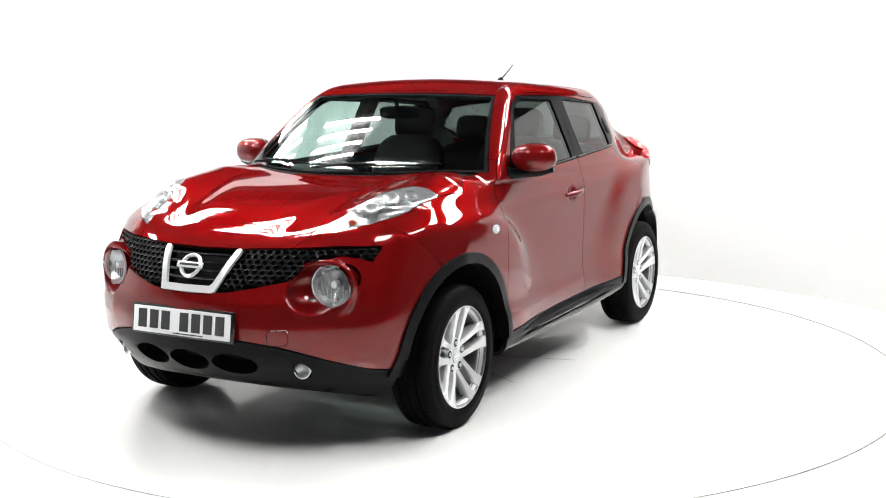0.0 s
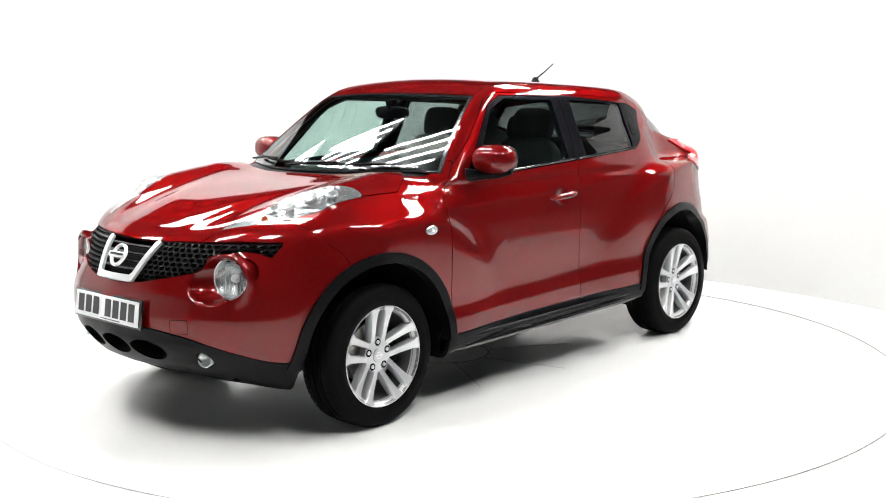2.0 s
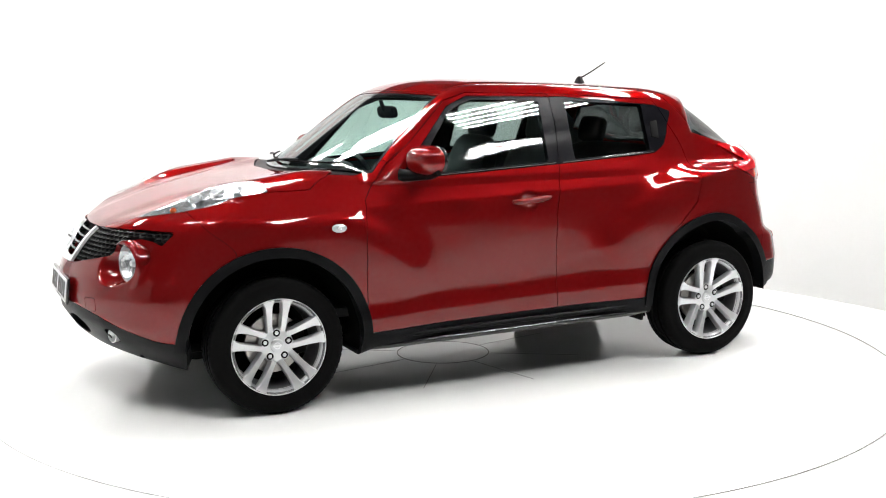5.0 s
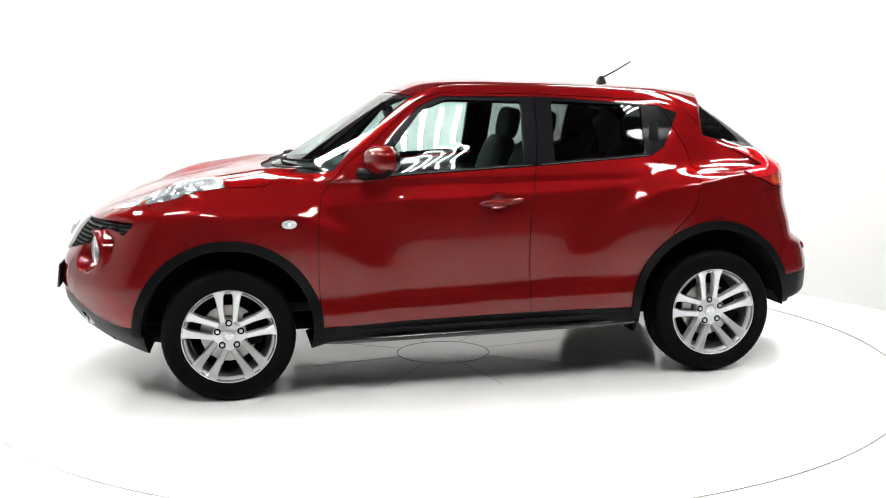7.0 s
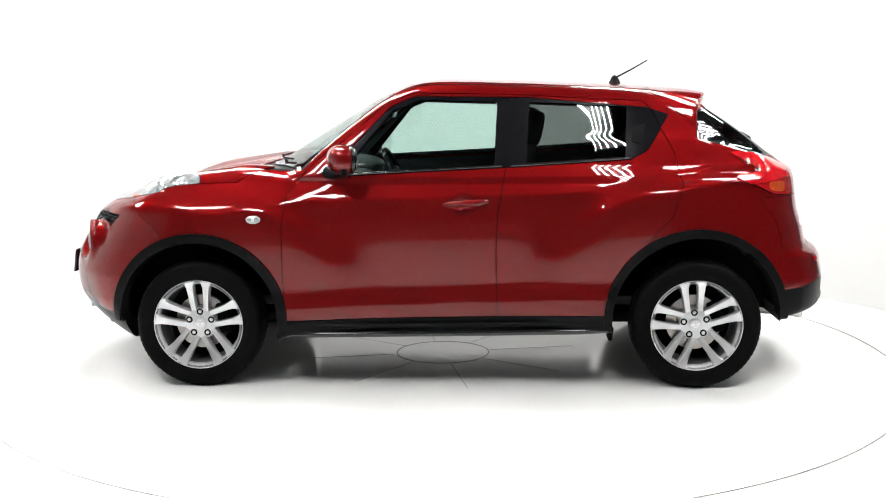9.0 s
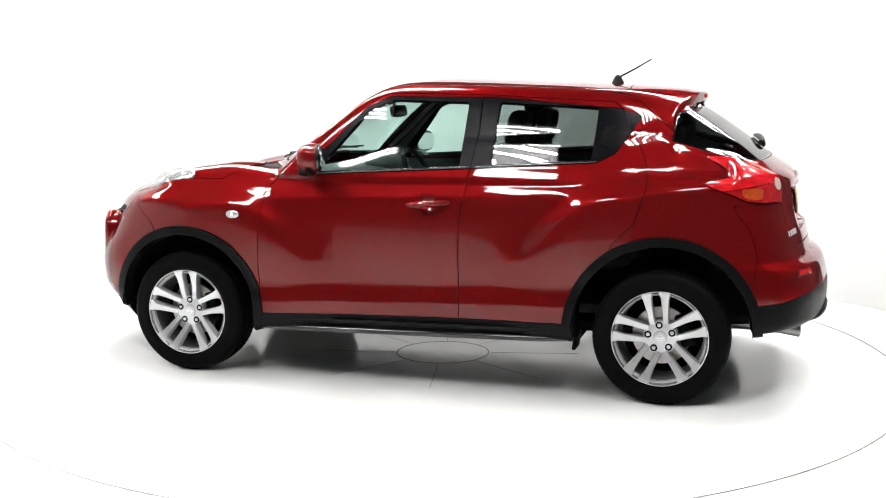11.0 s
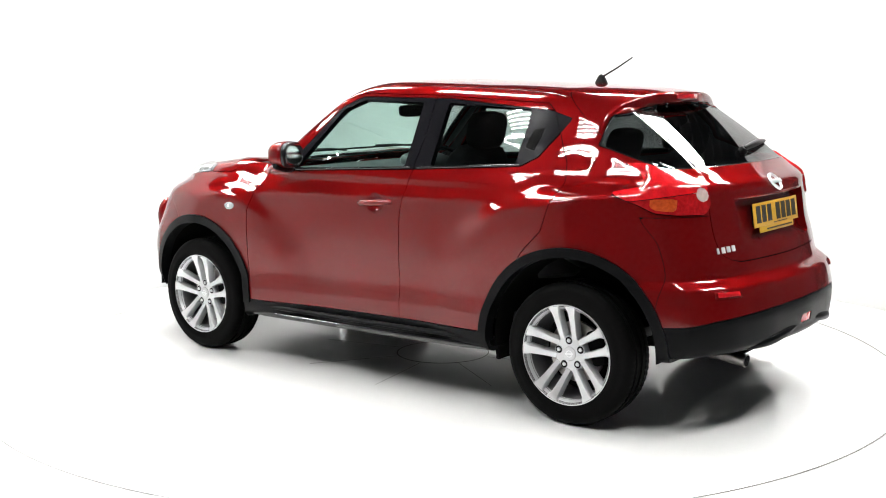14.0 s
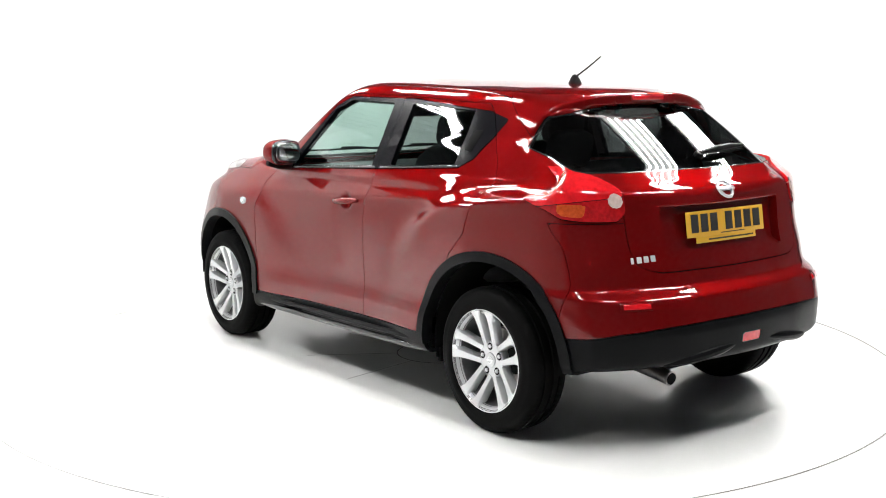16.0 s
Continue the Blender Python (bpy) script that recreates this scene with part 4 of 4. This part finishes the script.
def build_rear():
    p = surface_along((3.6, 0, 1.073), (-1, 0, 0))
    n = normal_at(p)
    m = frame_at(p, n)
    bm = bmesh.new()
    lathe(bm, [(0.034, 0), (0.036, 0.008), (0.040, 0.011), (0.046, 0.008), (0.048, 0), (0.034, 0)], 40, "z")
    badge = part("badge", placed(bm, m), SATIN_CHROME, CAR, "round chrome badge with a bar")
    bm = bmesh.new()
    box(bm, (0.11, 0.02, 0.010), (0, 0, 0.008), bevel=0.003)
    part("badge_bar", placed(bm, m), SATIN_CHROME, badge)
    # model lettering drawn as plain bars
    p0 = surface_along((3.6, -0.692, 0.808), (-1, 0.25, 0))
    p1 = surface_along((3.6, -0.557, 0.814), (-1, 0.25, 0))
    for k in range(4):
        q = p0.lerp(p1, (k + 0.5) / 4)
        q = surface_along(q + Vector((0.3, -0.06, 0)), (-1, 0.2, 0), 0.6)
        bm = bmesh.new()
        box(bm, (0.022 if k else 0.012, 0.026, 0.005), bevel=0.0015)
        part("lettering_bar", placed(bm, frame_at(q + normal_at(q) * 0.001, normal_at(q))), SATIN_CHROME, CAR, "small chrome lettering bar")
    # bumper reflectors
    for sd in (-1, 1):
        q = surface_along((3.6, sd * 0.598, 0.634), (-1, 0, 0))
        bm = bmesh.new()
        box(bm, (0.145, 0.034, 0.006), bevel=0.003)
        m = frame_at(q + normal_at(q) * 0.0, normal_at(q))
        base = part("reflector_surround", placed(bm, m), PAINT, CAR)
        bm = bmesh.new()
        box(bm, (0.118, 0.022, 0.006), (0, 0, 0.0035), bevel=0.002)
        part("reflector", placed(bm, m), RED_LENS, base, "red bumper reflector")
    # high brake lamp
    q = surface_along((2.9, 0, 1.466), (-1, 0, 0))
    bm = bmesh.new()
    box(bm, (0.21, 0.022, 0.010), bevel=0.004)
    part("high_brake_lamp", placed(bm, frame_at(q + Vector((0.001, 0, 0)), normal_at(q))), RED_LENS, CAR, "red high brake lamp in the spoiler")
    # wiper
    wiper = new("rear_wiper")
    wiper.parent = CAR
    tagged(wiper, "black rear wiper with a moulded cover")
    a = surface_along((3.4, 0.03, 1.205), (-1, 0, 0))
    b = surface_along((3.4, 0.40, 1.225), (-1, 0, 0))
    n = normal_at(a)
    bm = bmesh.new()
    lathe(bm, [(0.022, 0), (0.022, 0.014), (0.016, 0.024), (0.0005, 0.026)], 24, "z")
    part("pivot_cap", placed(bm, frame_at(a, n)), BLACK, wiper)
    bm = bmesh.new()
    pts = [a.lerp(b, k / 6) + n * (0.020 + 0.010 * math.sin(math.pi * k / 6)) for k in range(7)]
    tube(bm, pts, [0.011, 0.014, 0.016, 0.016, 0.015, 0.012, 0.007], 10)
    part("arm", bm, BLACK, wiper)
    bm = bmesh.new()
    tube(bm, [a.lerp(b, k / 6) + n * 0.012 - Vector((0, 0, 0.012)) for k in range(1, 7)], 0.006, 8)
    part("blade", bm, RUBBER, wiper)
    # exhaust
    ex = new("exhaust")
    ex.parent = CAR
    tagged(ex, "worn steel exhaust tail pipe under the bumper")
    bm = bmesh.new()
    tube(bm, [(2.75, -0.34, 0.315), (2.95, -0.36, 0.318), (3.08, -0.372, 0.311), (3.175, -0.378, 0.298)], 0.031, 18)
    part("tail_pipe", bm, STEEL, ex)
    # near-black disc on the closed pipe end, painted as the shade inside
    bm = bmesh.new()
    lathe(bm, [(0.026, 0.0), (0.026, 0.0015), (0.0005, 0.0015)], 18, "z")
    part("pipe_mouth_shade", placed(bm, frame_at(Vector((3.176, -0.378, 0.298)), Vector((1, -0.03, -0.1)))), VOID, ex)
    bm = bmesh.new()
    box(bm, (0.34, 0.75, 0.16), (2.72 + 0.19, 0.0, 0.37), bevel=0.05, segments=4)
    part("silencer", bm, VOID, ex, "dark silencer box")
    # moulded blades on the lower bumper
    for sd in (-1, 1):
        bm = bmesh.new()
        pts = []
        for k in range(9):
            y = sd * (0.12 + 0.36 * k / 8)
            q = surface_along((3.7, y, 0.43 - 0.006 * k), (-1, 0, 0))
            pts.append(q + Vector((-0.010, 0, 0)))
        tube(bm, pts, [0.008, 0.018, 0.023, 0.024, 0.024, 0.023, 0.020, 0.014, 0.006], 10)
        part("bumper_blade", bm, BLACK, CAR)


def build_mirror(sd):
    mir = new("door_mirror")
    mir.parent = CAR
    tagged(mir, "red door mirror on a black foot")
    bm = bmesh.new()
    bmesh.ops.create_uvsphere(bm, u_segments=40, v_segments=24, radius=1.0)
    for v in bm.verts:
        x, y, z = v.co
        e = (abs(x) ** 2.6 + abs(y) ** 2.6 + abs(z) ** 2.6) ** (1 / 2.6)
        x, y, z = x / e, y / e, z / e
        bulge = 1.0 if x < 0 else 0.32
        v.co = Vector((0.092 * x * bulge, 0.112 * y, 0.072 * z))
    m = pose(0.775, sd * 0.868, 1.170, 0, 0, sd * -17)
    part("housing", placed(bm, m), PAINT, mir)
    bm = bmesh.new()
    bmesh.ops.create_uvsphere(bm, u_segments=32, v_segments=12, radius=1.0)
    for v in bm.verts:
        x, y, z = v.co
        e = (abs(y) ** 3 + abs(z) ** 3 + abs(x) ** 3) ** (1 / 3)
        v.co = Vector((0.018 * x / e, 0.109 * y / e, 0.0695 * z / e))
    part("rear_rim", placed(bm, m @ pose(0.024, 0, 0)), GLOSS_BLACK, mir, "black rim round the mirror glass")
    bm = bmesh.new()
    bmesh.ops.create_uvsphere(bm, u_segments=32, v_segments=12, radius=1.0)
    for v in bm.verts:
        x, y, z = v.co
        e = (abs(y) ** 3 + abs(z) ** 3 + abs(x) ** 3) ** (1 / 3)
        v.co = Vector((0.004 * x / e, 0.095 * y / e, 0.054 * z / e))
    part("mirror_glass", placed(bm, m @ pose(0.042, 0, 0)), MIRROR, mir)
    bm = bmesh.new()
    tube(bm, [(0.665, sd * 0.765, 1.094), (0.715, sd * 0.80, 1.092), (0.755, sd * 0.845, 1.096), (0.775, sd * 0.90, 1.104), (0.782, sd * 0.97, 1.114)], [0.034, 0.027, 0.024, 0.026, 0.014], 14)
    part("foot", bm, BLACK, mir, "black plastic mirror foot")


def build_small():
    # roof aerial
    aerial = new("aerial")
    aerial.parent = CAR
    tagged(aerial, "short black roof aerial on a small foot")
    z = deck_surface(2.185, 0.0)
    bm = bmesh.new()
    lathe(bm, [(0.034, -0.004), (0.032, 0.006), (0.024, 0.022), (0.014, 0.040), (0.0005, 0.046)], 24, "z", (2.192, -0.005, z))
    part("foot", bm, BLACK, aerial)
    bm = bmesh.new()
    tube(bm, [(2.195, -0.006, z + 0.03), (2.285, -0.008, z + 0.076), (2.372, -0.010, z + 0.126)], [0.0055, 0.0042, 0.0034], 8)
    part("rod", bm, BLACK, aerial)
    # side indicators
    for sd in (-1, 1):
        p = surface_along((0.304, sd * 1.2, 0.868), (0, -sd, 0))
        m = frame_at(p, normal_at(p))
        bm = bmesh.new()
        lathe(bm, [(0.021, 0.0), (0.021, 0.004), (0.015, 0.009), (0.0005, 0.011)], 28, "z")
        for v in bm.verts:
            v.co.x *= 1.75
        ind = part("side_indicator", placed(bm, m), LAMP_WHITE, CAR, "oval clear side indicator")
        bm = bmesh.new()
        lathe(bm, [(0.009, 0.010), (0.007, 0.0125), (0.0005, 0.013)], 16, "z")
        part("bulb", placed(bm, m), SATIN_CHROME, ind)
    # front wipers
    for y0, y1 in ((0.10, -0.52), (0.58, 0.02)):
        w = new("front_wiper")
        w.parent = CAR
        tagged(w, "black front wiper lying along the windscreen")
        bm = bmesh.new()
        pts = []
        for k in range(9):
            y = y0 + (y1 - y0) * k / 8
            x = 0.315 + 0.50 * y * y
            pts.append(Vector((x, y, deck_surface(x, abs(y)) + 0.014)))
        tube(bm, pts, 0.0055, 8)
        part("blade", bm, RUBBER, w)
        bm = bmesh.new()
        tube(bm, [pts[0] + Vector((-0.05, 0.02, -0.012)), pts[2] + Vector((-0.014, 0, 0.006)), pts[4] + Vector((0, 0, 0.010))], 0.0065, 8)
        part("arm", bm, BLACK, w)
    # roof joints
    for sd in (-1, 1):
        bm = bmesh.new()
        pts = []
        for k in range(19):
            x = 1.03 + 1.30 * k / 18
            a = 0.538 + 0.01 * x
            pts.append((x, sd * a, deck_surface(x, a) - 0.002))
        tube(bm, pts, 0.0035, 8)
        part("roof_joint_strip", bm, GLOSS_BLACK, CAR, "black strip in the roof joint")


def build_underside():
    # stepped lower edge of the side sills
    for sd in (-1, 1):
        for name, z0, z1, y0, r, mat in (("sill_step", 0.318, 0.338, 0.868, 0.012, BLACK), ("sill_lip", 0.272, 0.296, 0.858, 0.016, GLOSS_BLACK)):
            bm = bmesh.new()
            pts = [(0.42 + 1.67 * k / 12, sd * (y0 + 0.006 * math.sin(math.pi * k / 12)), z0 + (z1 - z0) * k / 12) for k in range(13)]
            tube(bm, pts, [r * 0.6] + [r] * 11 + [r * 0.6], 12)
            part(name, bm, mat, CAR, "black rounded edge along the sill")
    bm = bmesh.new()
    box(bm, (2.0, 1.30, 0.06), (1.27, 0, 0.325), bevel=0.02)
    part("underbody", bm, VOID, CAR, "dark underbody panel")
    bm = bmesh.new()
    box(bm, (0.5, 1.1, 0.05), (-0.33, 0, 0.29), bevel=0.02)
    part("undertray", bm, VOID, CAR, "dark undertray behind the bumper")
    for x0 in (0.0, 2.53):
        first, last = (-0.21, math.pi + 0.02) if x0 == 0 else (-0.02, math.pi + 0.21)
        for sd in (-1, 1):
            bm = bmesh.new()
            rows = []
            for yy in (0.44, 0.82):
                sweep = [first + (last - first) * k / 28 for k in range(29)]
                rows.append([bm.verts.new((x0 + 0.425 * math.cos(a), sd * yy, 0.345 + 0.43 * math.sin(a))) for a in sweep])
            for k in range(28):
                bm.faces.new((rows[0][k], rows[0][k + 1], rows[1][k + 1], rows[1][k]))
            bm.faces.new(rows[0])
            part("wheel_well", bm, VOID, CAR, "dark wheel arch liner")
        bm = bmesh.new()
        tube(bm, [(x0, -0.66, 0.30), (x0, 0.66, 0.30)], 0.035, 10)
        part("axle", bm, VOID, CAR)
    # mud flaps behind the rear doors
    for sd in (-1, 1):
        bm = bmesh.new()
        box(bm, (0.02, 0.12, 0.07), (2.11, sd * 0.74, 0.265), (0, 8, 0), bevel=0.006)
        part("air_deflector", bm, VOID, CAR)


def cushion(bm, size, at, turn=(0, 0, 0), power=4.0):
    """A padded block."""
    r = bmesh.ops.create_uvsphere(bm, u_segments=24, v_segments=14, radius=1.0)
    m = pose(*at, *turn)
    for v in r["verts"]:
        x, y, z = v.co
        e = (abs(x) ** power + abs(y) ** power + abs(z) ** power) ** (1 / power)
        v.co = m @ Vector((x / e * size[0] / 2, y / e * size[1] / 2, z / e * size[2] / 2))


def build_cabin():
    for sd in (-1, 1):
        seat = new("front_seat")
        seat.parent = CAR
        tagged(seat, "charcoal fabric front seat")
        for name, size, at, turn in (("seat_cushion", (0.52, 0.50, 0.18), (1.28, sd * 0.36, 0.62), (0, -8, 0)), ("backrest", (0.15, 0.48, 0.64), (1.60, sd * 0.36, 0.92), (0, 17, 0)), ("headrest", (0.10, 0.27, 0.19), (1.725, sd * 0.36, 1.30), (0, 12, 0))):
            bm = bmesh.new()
            cushion(bm, size, at, turn)
            part(name, bm, SEAT, seat)
        for o in (-0.06, 0.06):
            bm = bmesh.new()
            tube(bm, [(1.69, sd * 0.36 + o, 1.17), (1.72, sd * 0.36 + o, 1.28)], 0.006, 8)
            part("headrest_post", bm, STEEL, seat)
    bench = new("rear_seat")
    bench.parent = CAR
    tagged(bench, "charcoal fabric rear bench seat")
    for name, size, at, turn in (("seat_cushion", (0.5, 1.25, 0.18), (2.12, 0, 0.66), (0, -6, 0)), ("backrest", (0.15, 1.25, 0.56), (2.42, 0, 0.90), (0, 18, 0)), ("headrest", (0.09, 0.25, 0.17), (2.53, -0.36, 1.24), (0, 12, 0)), ("headrest", (0.09, 0.25, 0.17), (2.53, 0.36, 1.24), (0, 12, 0))):
        bm = bmesh.new()
        cushion(bm, size, at, turn)
        part(name, bm, SEAT, bench)
    dash = new("dashboard")
    dash.parent = CAR
    tagged(dash, "charcoal dashboard with instrument hood")
    bm = bmesh.new()
    box(bm, (0.42, 1.30, 0.40), (0.60, 0, 0.86), (0, 6, 0), bevel=0.08, segments=4)
    part("fascia", bm, DASH, dash)
    bm = bmesh.new()
    cushion(bm, (0.24, 0.36, 0.12), (0.72, 0.37, 1.055), (0, 10, 0), 3)
    part("instrument_hood", bm, DASH, dash)
    bm = bmesh.new()
    box(bm, (0.9, 0.24, 0.30), (1.15, 0, 0.58), bevel=0.06, segments=3)
    part("centre_console", bm, DASH, dash)
    bm = bmesh.new()
    m = frame_at(Vector((0.93, 0.37, 0.985)), Vector((0.88, 0, 0.45)))
    lathe(bm, [(0.168, 0.0), (0.172, 0.013), (0.184, 0.016), (0.192, 0.010), (0.192, -0.010), (0.184, -0.016), (0.172, -0.013), (0.168, 0.0)], 40, "z")
    wheel = part("steering_wheel", placed(bm, m), SATIN_BLACK, CAR, "black steering wheel")
    bm = bmesh.new()
    cushion(bm, (0.16, 0.13, 0.06), (0, 0, 0), (0, 0, 0), 3)
    part("wheel_boss", placed(bm, m), SATIN_BLACK, wheel)
    for a in (0, 180, 270):
        bm = bmesh.new()
        box(bm, (0.13, 0.035, 0.02), (0.12 * math.cos(radians(a)), 0.12 * math.sin(radians(a)), -0.004), (0, 0, a), bevel=0.006)
        part("wheel_spoke", placed(bm, m), SATIN_CHROME if a == 270 else SATIN_BLACK, wheel)
    bm = bmesh.new()
    box(bm, (2.6, 1.35, 0.05), (1.5, 0, 0.42), bevel=0.01)
    part("cabin_floor", bm, SEAT, CAR, "charcoal cabin carpet")
    bm = bmesh.new()
    box(bm, (0.40, 1.08, 0.04), (2.72, 0, 1.02), bevel=0.01)
    part("parcel_shelf", bm, SEAT, CAR, "dark parcel shelf")
    mir = new("inside_mirror")
    mir.parent = CAR
    tagged(mir, "dark inside mirror behind the windscreen")
    bm = bmesh.new()
    cushion(bm, (0.035, 0.25, 0.07), (0.93, 0.0, 1.385), (0, -10, 0), 4)
    part("mirror_shell", bm, SATIN_BLACK, mir)
    bm = bmesh.new()
    tube(bm, [(0.915, 0, 1.395), (0.89, 0, 1.45)], 0.012, 8)
    part("mirror_stem", bm, SATIN_BLACK, mir)


def build_wheel():
    """A wheel whose outer face looks along +y."""
    wheel = new("wheel")
    wheel.parent = CAR
    tagged(wheel, "five double-spoke silver alloy wheel with black tyre")
    bm = bmesh.new()
    profile = [(0.219, 0.090), (0.228, 0.101), (0.236, 0.103), (0.240, 0.106), (0.262, 0.110), (0.268, 0.108), (0.292, 0.104), (0.300, 0.103), (0.315, 0.092), (0.324, 0.080), (0.327, 0.062), (0.327, 0.048), (0.320, 0.046), (0.320, 0.038), (0.328, 0.036), (0.328, 0.012), (0.320, 0.010), (0.320, -0.010), (0.328, -0.012), (0.328, -0.036), (0.320, -0.038), (0.320, -0.046), (0.327, -0.048), (0.324, -0.080), (0.312, -0.094), (0.268, -0.106), (0.219, -0.09)]
    rings = lathe(bm, profile, 216)
    for j, (r, h) in enumerate(profile):
        if r > 0.314 and abs(h) > 0.04 and r > 0.3205:
            for i in range(0, 216, 3):
                v = rings[j][(i + (j % 2)) % 216]
                k = (r - 0.003) / r
                v.co.x *= k
                v.co.z *= k
    part("tyre", bm, RUBBER, wheel, "black tyre with grooved tread")
    bm = bmesh.new()
    lathe(bm, [(0.196, -0.085), (0.204, 0.0), (0.206, 0.060), (0.208, 0.080), (0.219, 0.096), (0.226, 0.103), (0.230, 0.102), (0.231, 0.096)], 90)
    part("barrel", bm, BARREL, wheel, "wheel barrel in grey darkened for shade behind the spokes")
    bm = bmesh.new()
    lathe(bm, [(0.2065, 0.070), (0.2085, 0.082), (0.2195, 0.0965), (0.2265, 0.1035), (0.2305, 0.1025), (0.2315, 0.097)], 90)
    part("rim", bm, ALLOY, wheel, "silver alloy rim")
    for k in range(5):
        phi = 90 + 72 * k
        for s in (-1, 1):
            bm = bmesh.new()
            a0, a1 = radians(phi + s * 25.5), radians(phi + s * 11.5)
            p0 = Vector((0.072 * math.cos(a0), 0, 0.072 * math.sin(a0)))
            p1 = Vector((0.2245 * math.cos(a1), 0, 0.2245 * math.sin(a1)))
            d = (p1 - p0).normalized()
            w = Vector((-d.z, 0, d.x))
            rows = []
            for u, half, y in ((0.0, 0.0145, 0.064), (0.22, 0.0142, 0.073), (0.55, 0.0165, 0.084), (0.82, 0.0205, 0.095), (0.92, 0.0265, 0.1005), (1.0, 0.035, 0.1025)):
                c = p0.lerp(p1, u)
                rows.append([bm.verts.new(c + w * (half * e) + Vector((0, y + dy, 0))) for e, dy in ((-1.0, -0.045), (-1.0, -0.006), (-0.78, 0.0), (0.78, 0.0), (1.0, -0.006), (1.0, -0.045))])
            for a, b in zip(rows, rows[1:]):
                for i in range(6):
                    bm.faces.new((a[i], a[(i + 1) % 6], b[(i + 1) % 6], b[i]))
            bm.faces.new(rows[0])
            bm.faces.new(rows[-1])
            part("spoke", bm, ALLOY, wheel)
        bm = bmesh.new()
        a = radians(phi)
        lathe(bm, [(0.0105, 0.040), (0.0105, 0.064), (0.0085, 0.068), (0.0005, 0.0685)], 6, "y", (0.060 * math.cos(a), 0, 0.060 * math.sin(a)))
        part("wheel_nut", bm, ALLOY, wheel)
        # flat near-black disc on the hub: the shade of a nut pocket as colour
        bm = bmesh.new()
        lathe(bm, [(0.0172, 0.058), (0.0172, 0.0632), (0.0005, 0.0632)], 20, "y", (0.060 * math.cos(a), 0, 0.060 * math.sin(a)))
        part("nut_shade_disc", bm, VOID, wheel, "near-black disc for the shade round a wheel nut")
        bm = bmesh.new()
        lathe(bm, [(0.0172, 0.0628), (0.0178, 0.0645), (0.0195, 0.0645), (0.0205, 0.061)], 20, "y", (0.060 * math.cos(a), 0, 0.060 * math.sin(a)))
        part("recess_lip", bm, ALLOY, wheel)
    bm = bmesh.new()
    lathe(bm, [(0.083, 0.02), (0.083, 0.052), (0.079, 0.060), (0.072, 0.0625), (0.040, 0.0628), (0.033, 0.0638), (0.031, 0.068), (0.028, 0.0695), (0.0005, 0.0698)], 40)
    part("hub", bm, ALLOY, wheel)
    bm = bmesh.new()
    lathe(bm, [(0.0125, 0.0695), (0.0125, 0.0712), (0.0165, 0.0712), (0.0165, 0.0695)], 24)
    part("cap_ring", bm, SATIN_CHROME, wheel)
    bm = bmesh.new()
    box(bm, (0.044, 0.003, 0.008), (0, 0.0705, 0), bevel=0.001, segments=1)
    part("cap_bar", bm, SATIN_CHROME, wheel)
    bm = bmesh.new()
    lathe(bm, [(0.14, -0.012), (0.14, 0.010), (0.09, 0.012), (0.085, 0.03), (0.0005, 0.03)], 48)
    part("brake_disc", bm, STEEL, wheel, "steel brake disc behind the spokes")
    bm = bmesh.new()
    box(bm, (0.07, 0.07, 0.16), (-0.115, 0.0, 0.02), (0, 10, 0), bevel=0.015)
    part("brake_caliper", bm, VOID, wheel)
    bm = bmesh.new()
    lathe(bm, [(0.195, -0.06), (0.12, -0.07), (0.0005, -0.07)], 48)
    part("back_plate", bm, VOID, wheel)
    return wheel


build_front()
build_plates()
build_rear()
build_mirror(-1)
build_mirror(1)
build_small()
build_underside()
build_cabin()
WHEEL = build_wheel()
WHEEL.matrix_basis = pose(0, -0.765, 0.326, 0, 0, 180)
for wx, wy, rz, roll_by in ((2.53, -0.765, 180, 6), (0, 0.765, 0, 20), (2.53, 0.765, 0, 40)):
    copy_thing(WHEEL, pose(wx, wy, 0.326, 0, 0, rz) @ pose(0, 0, 0, 0, roll_by, 0))


# ---------------------------------------------------------------- what moves
def motions():
    rows, rows_table = [], []
    for k in range(65):
        t = 0.25 * k
        turn = 61.4 - 7.142 * t
        spin = pose(0, 0, 0, 0, 0, turn)
        rows.append((t, spin @ pose(CAR_X, CAR_Y, 0)))
        rows_table.append((t, spin))
    walk(CAR, rows)
    walk(TURNTABLE, rows_table)


motions()
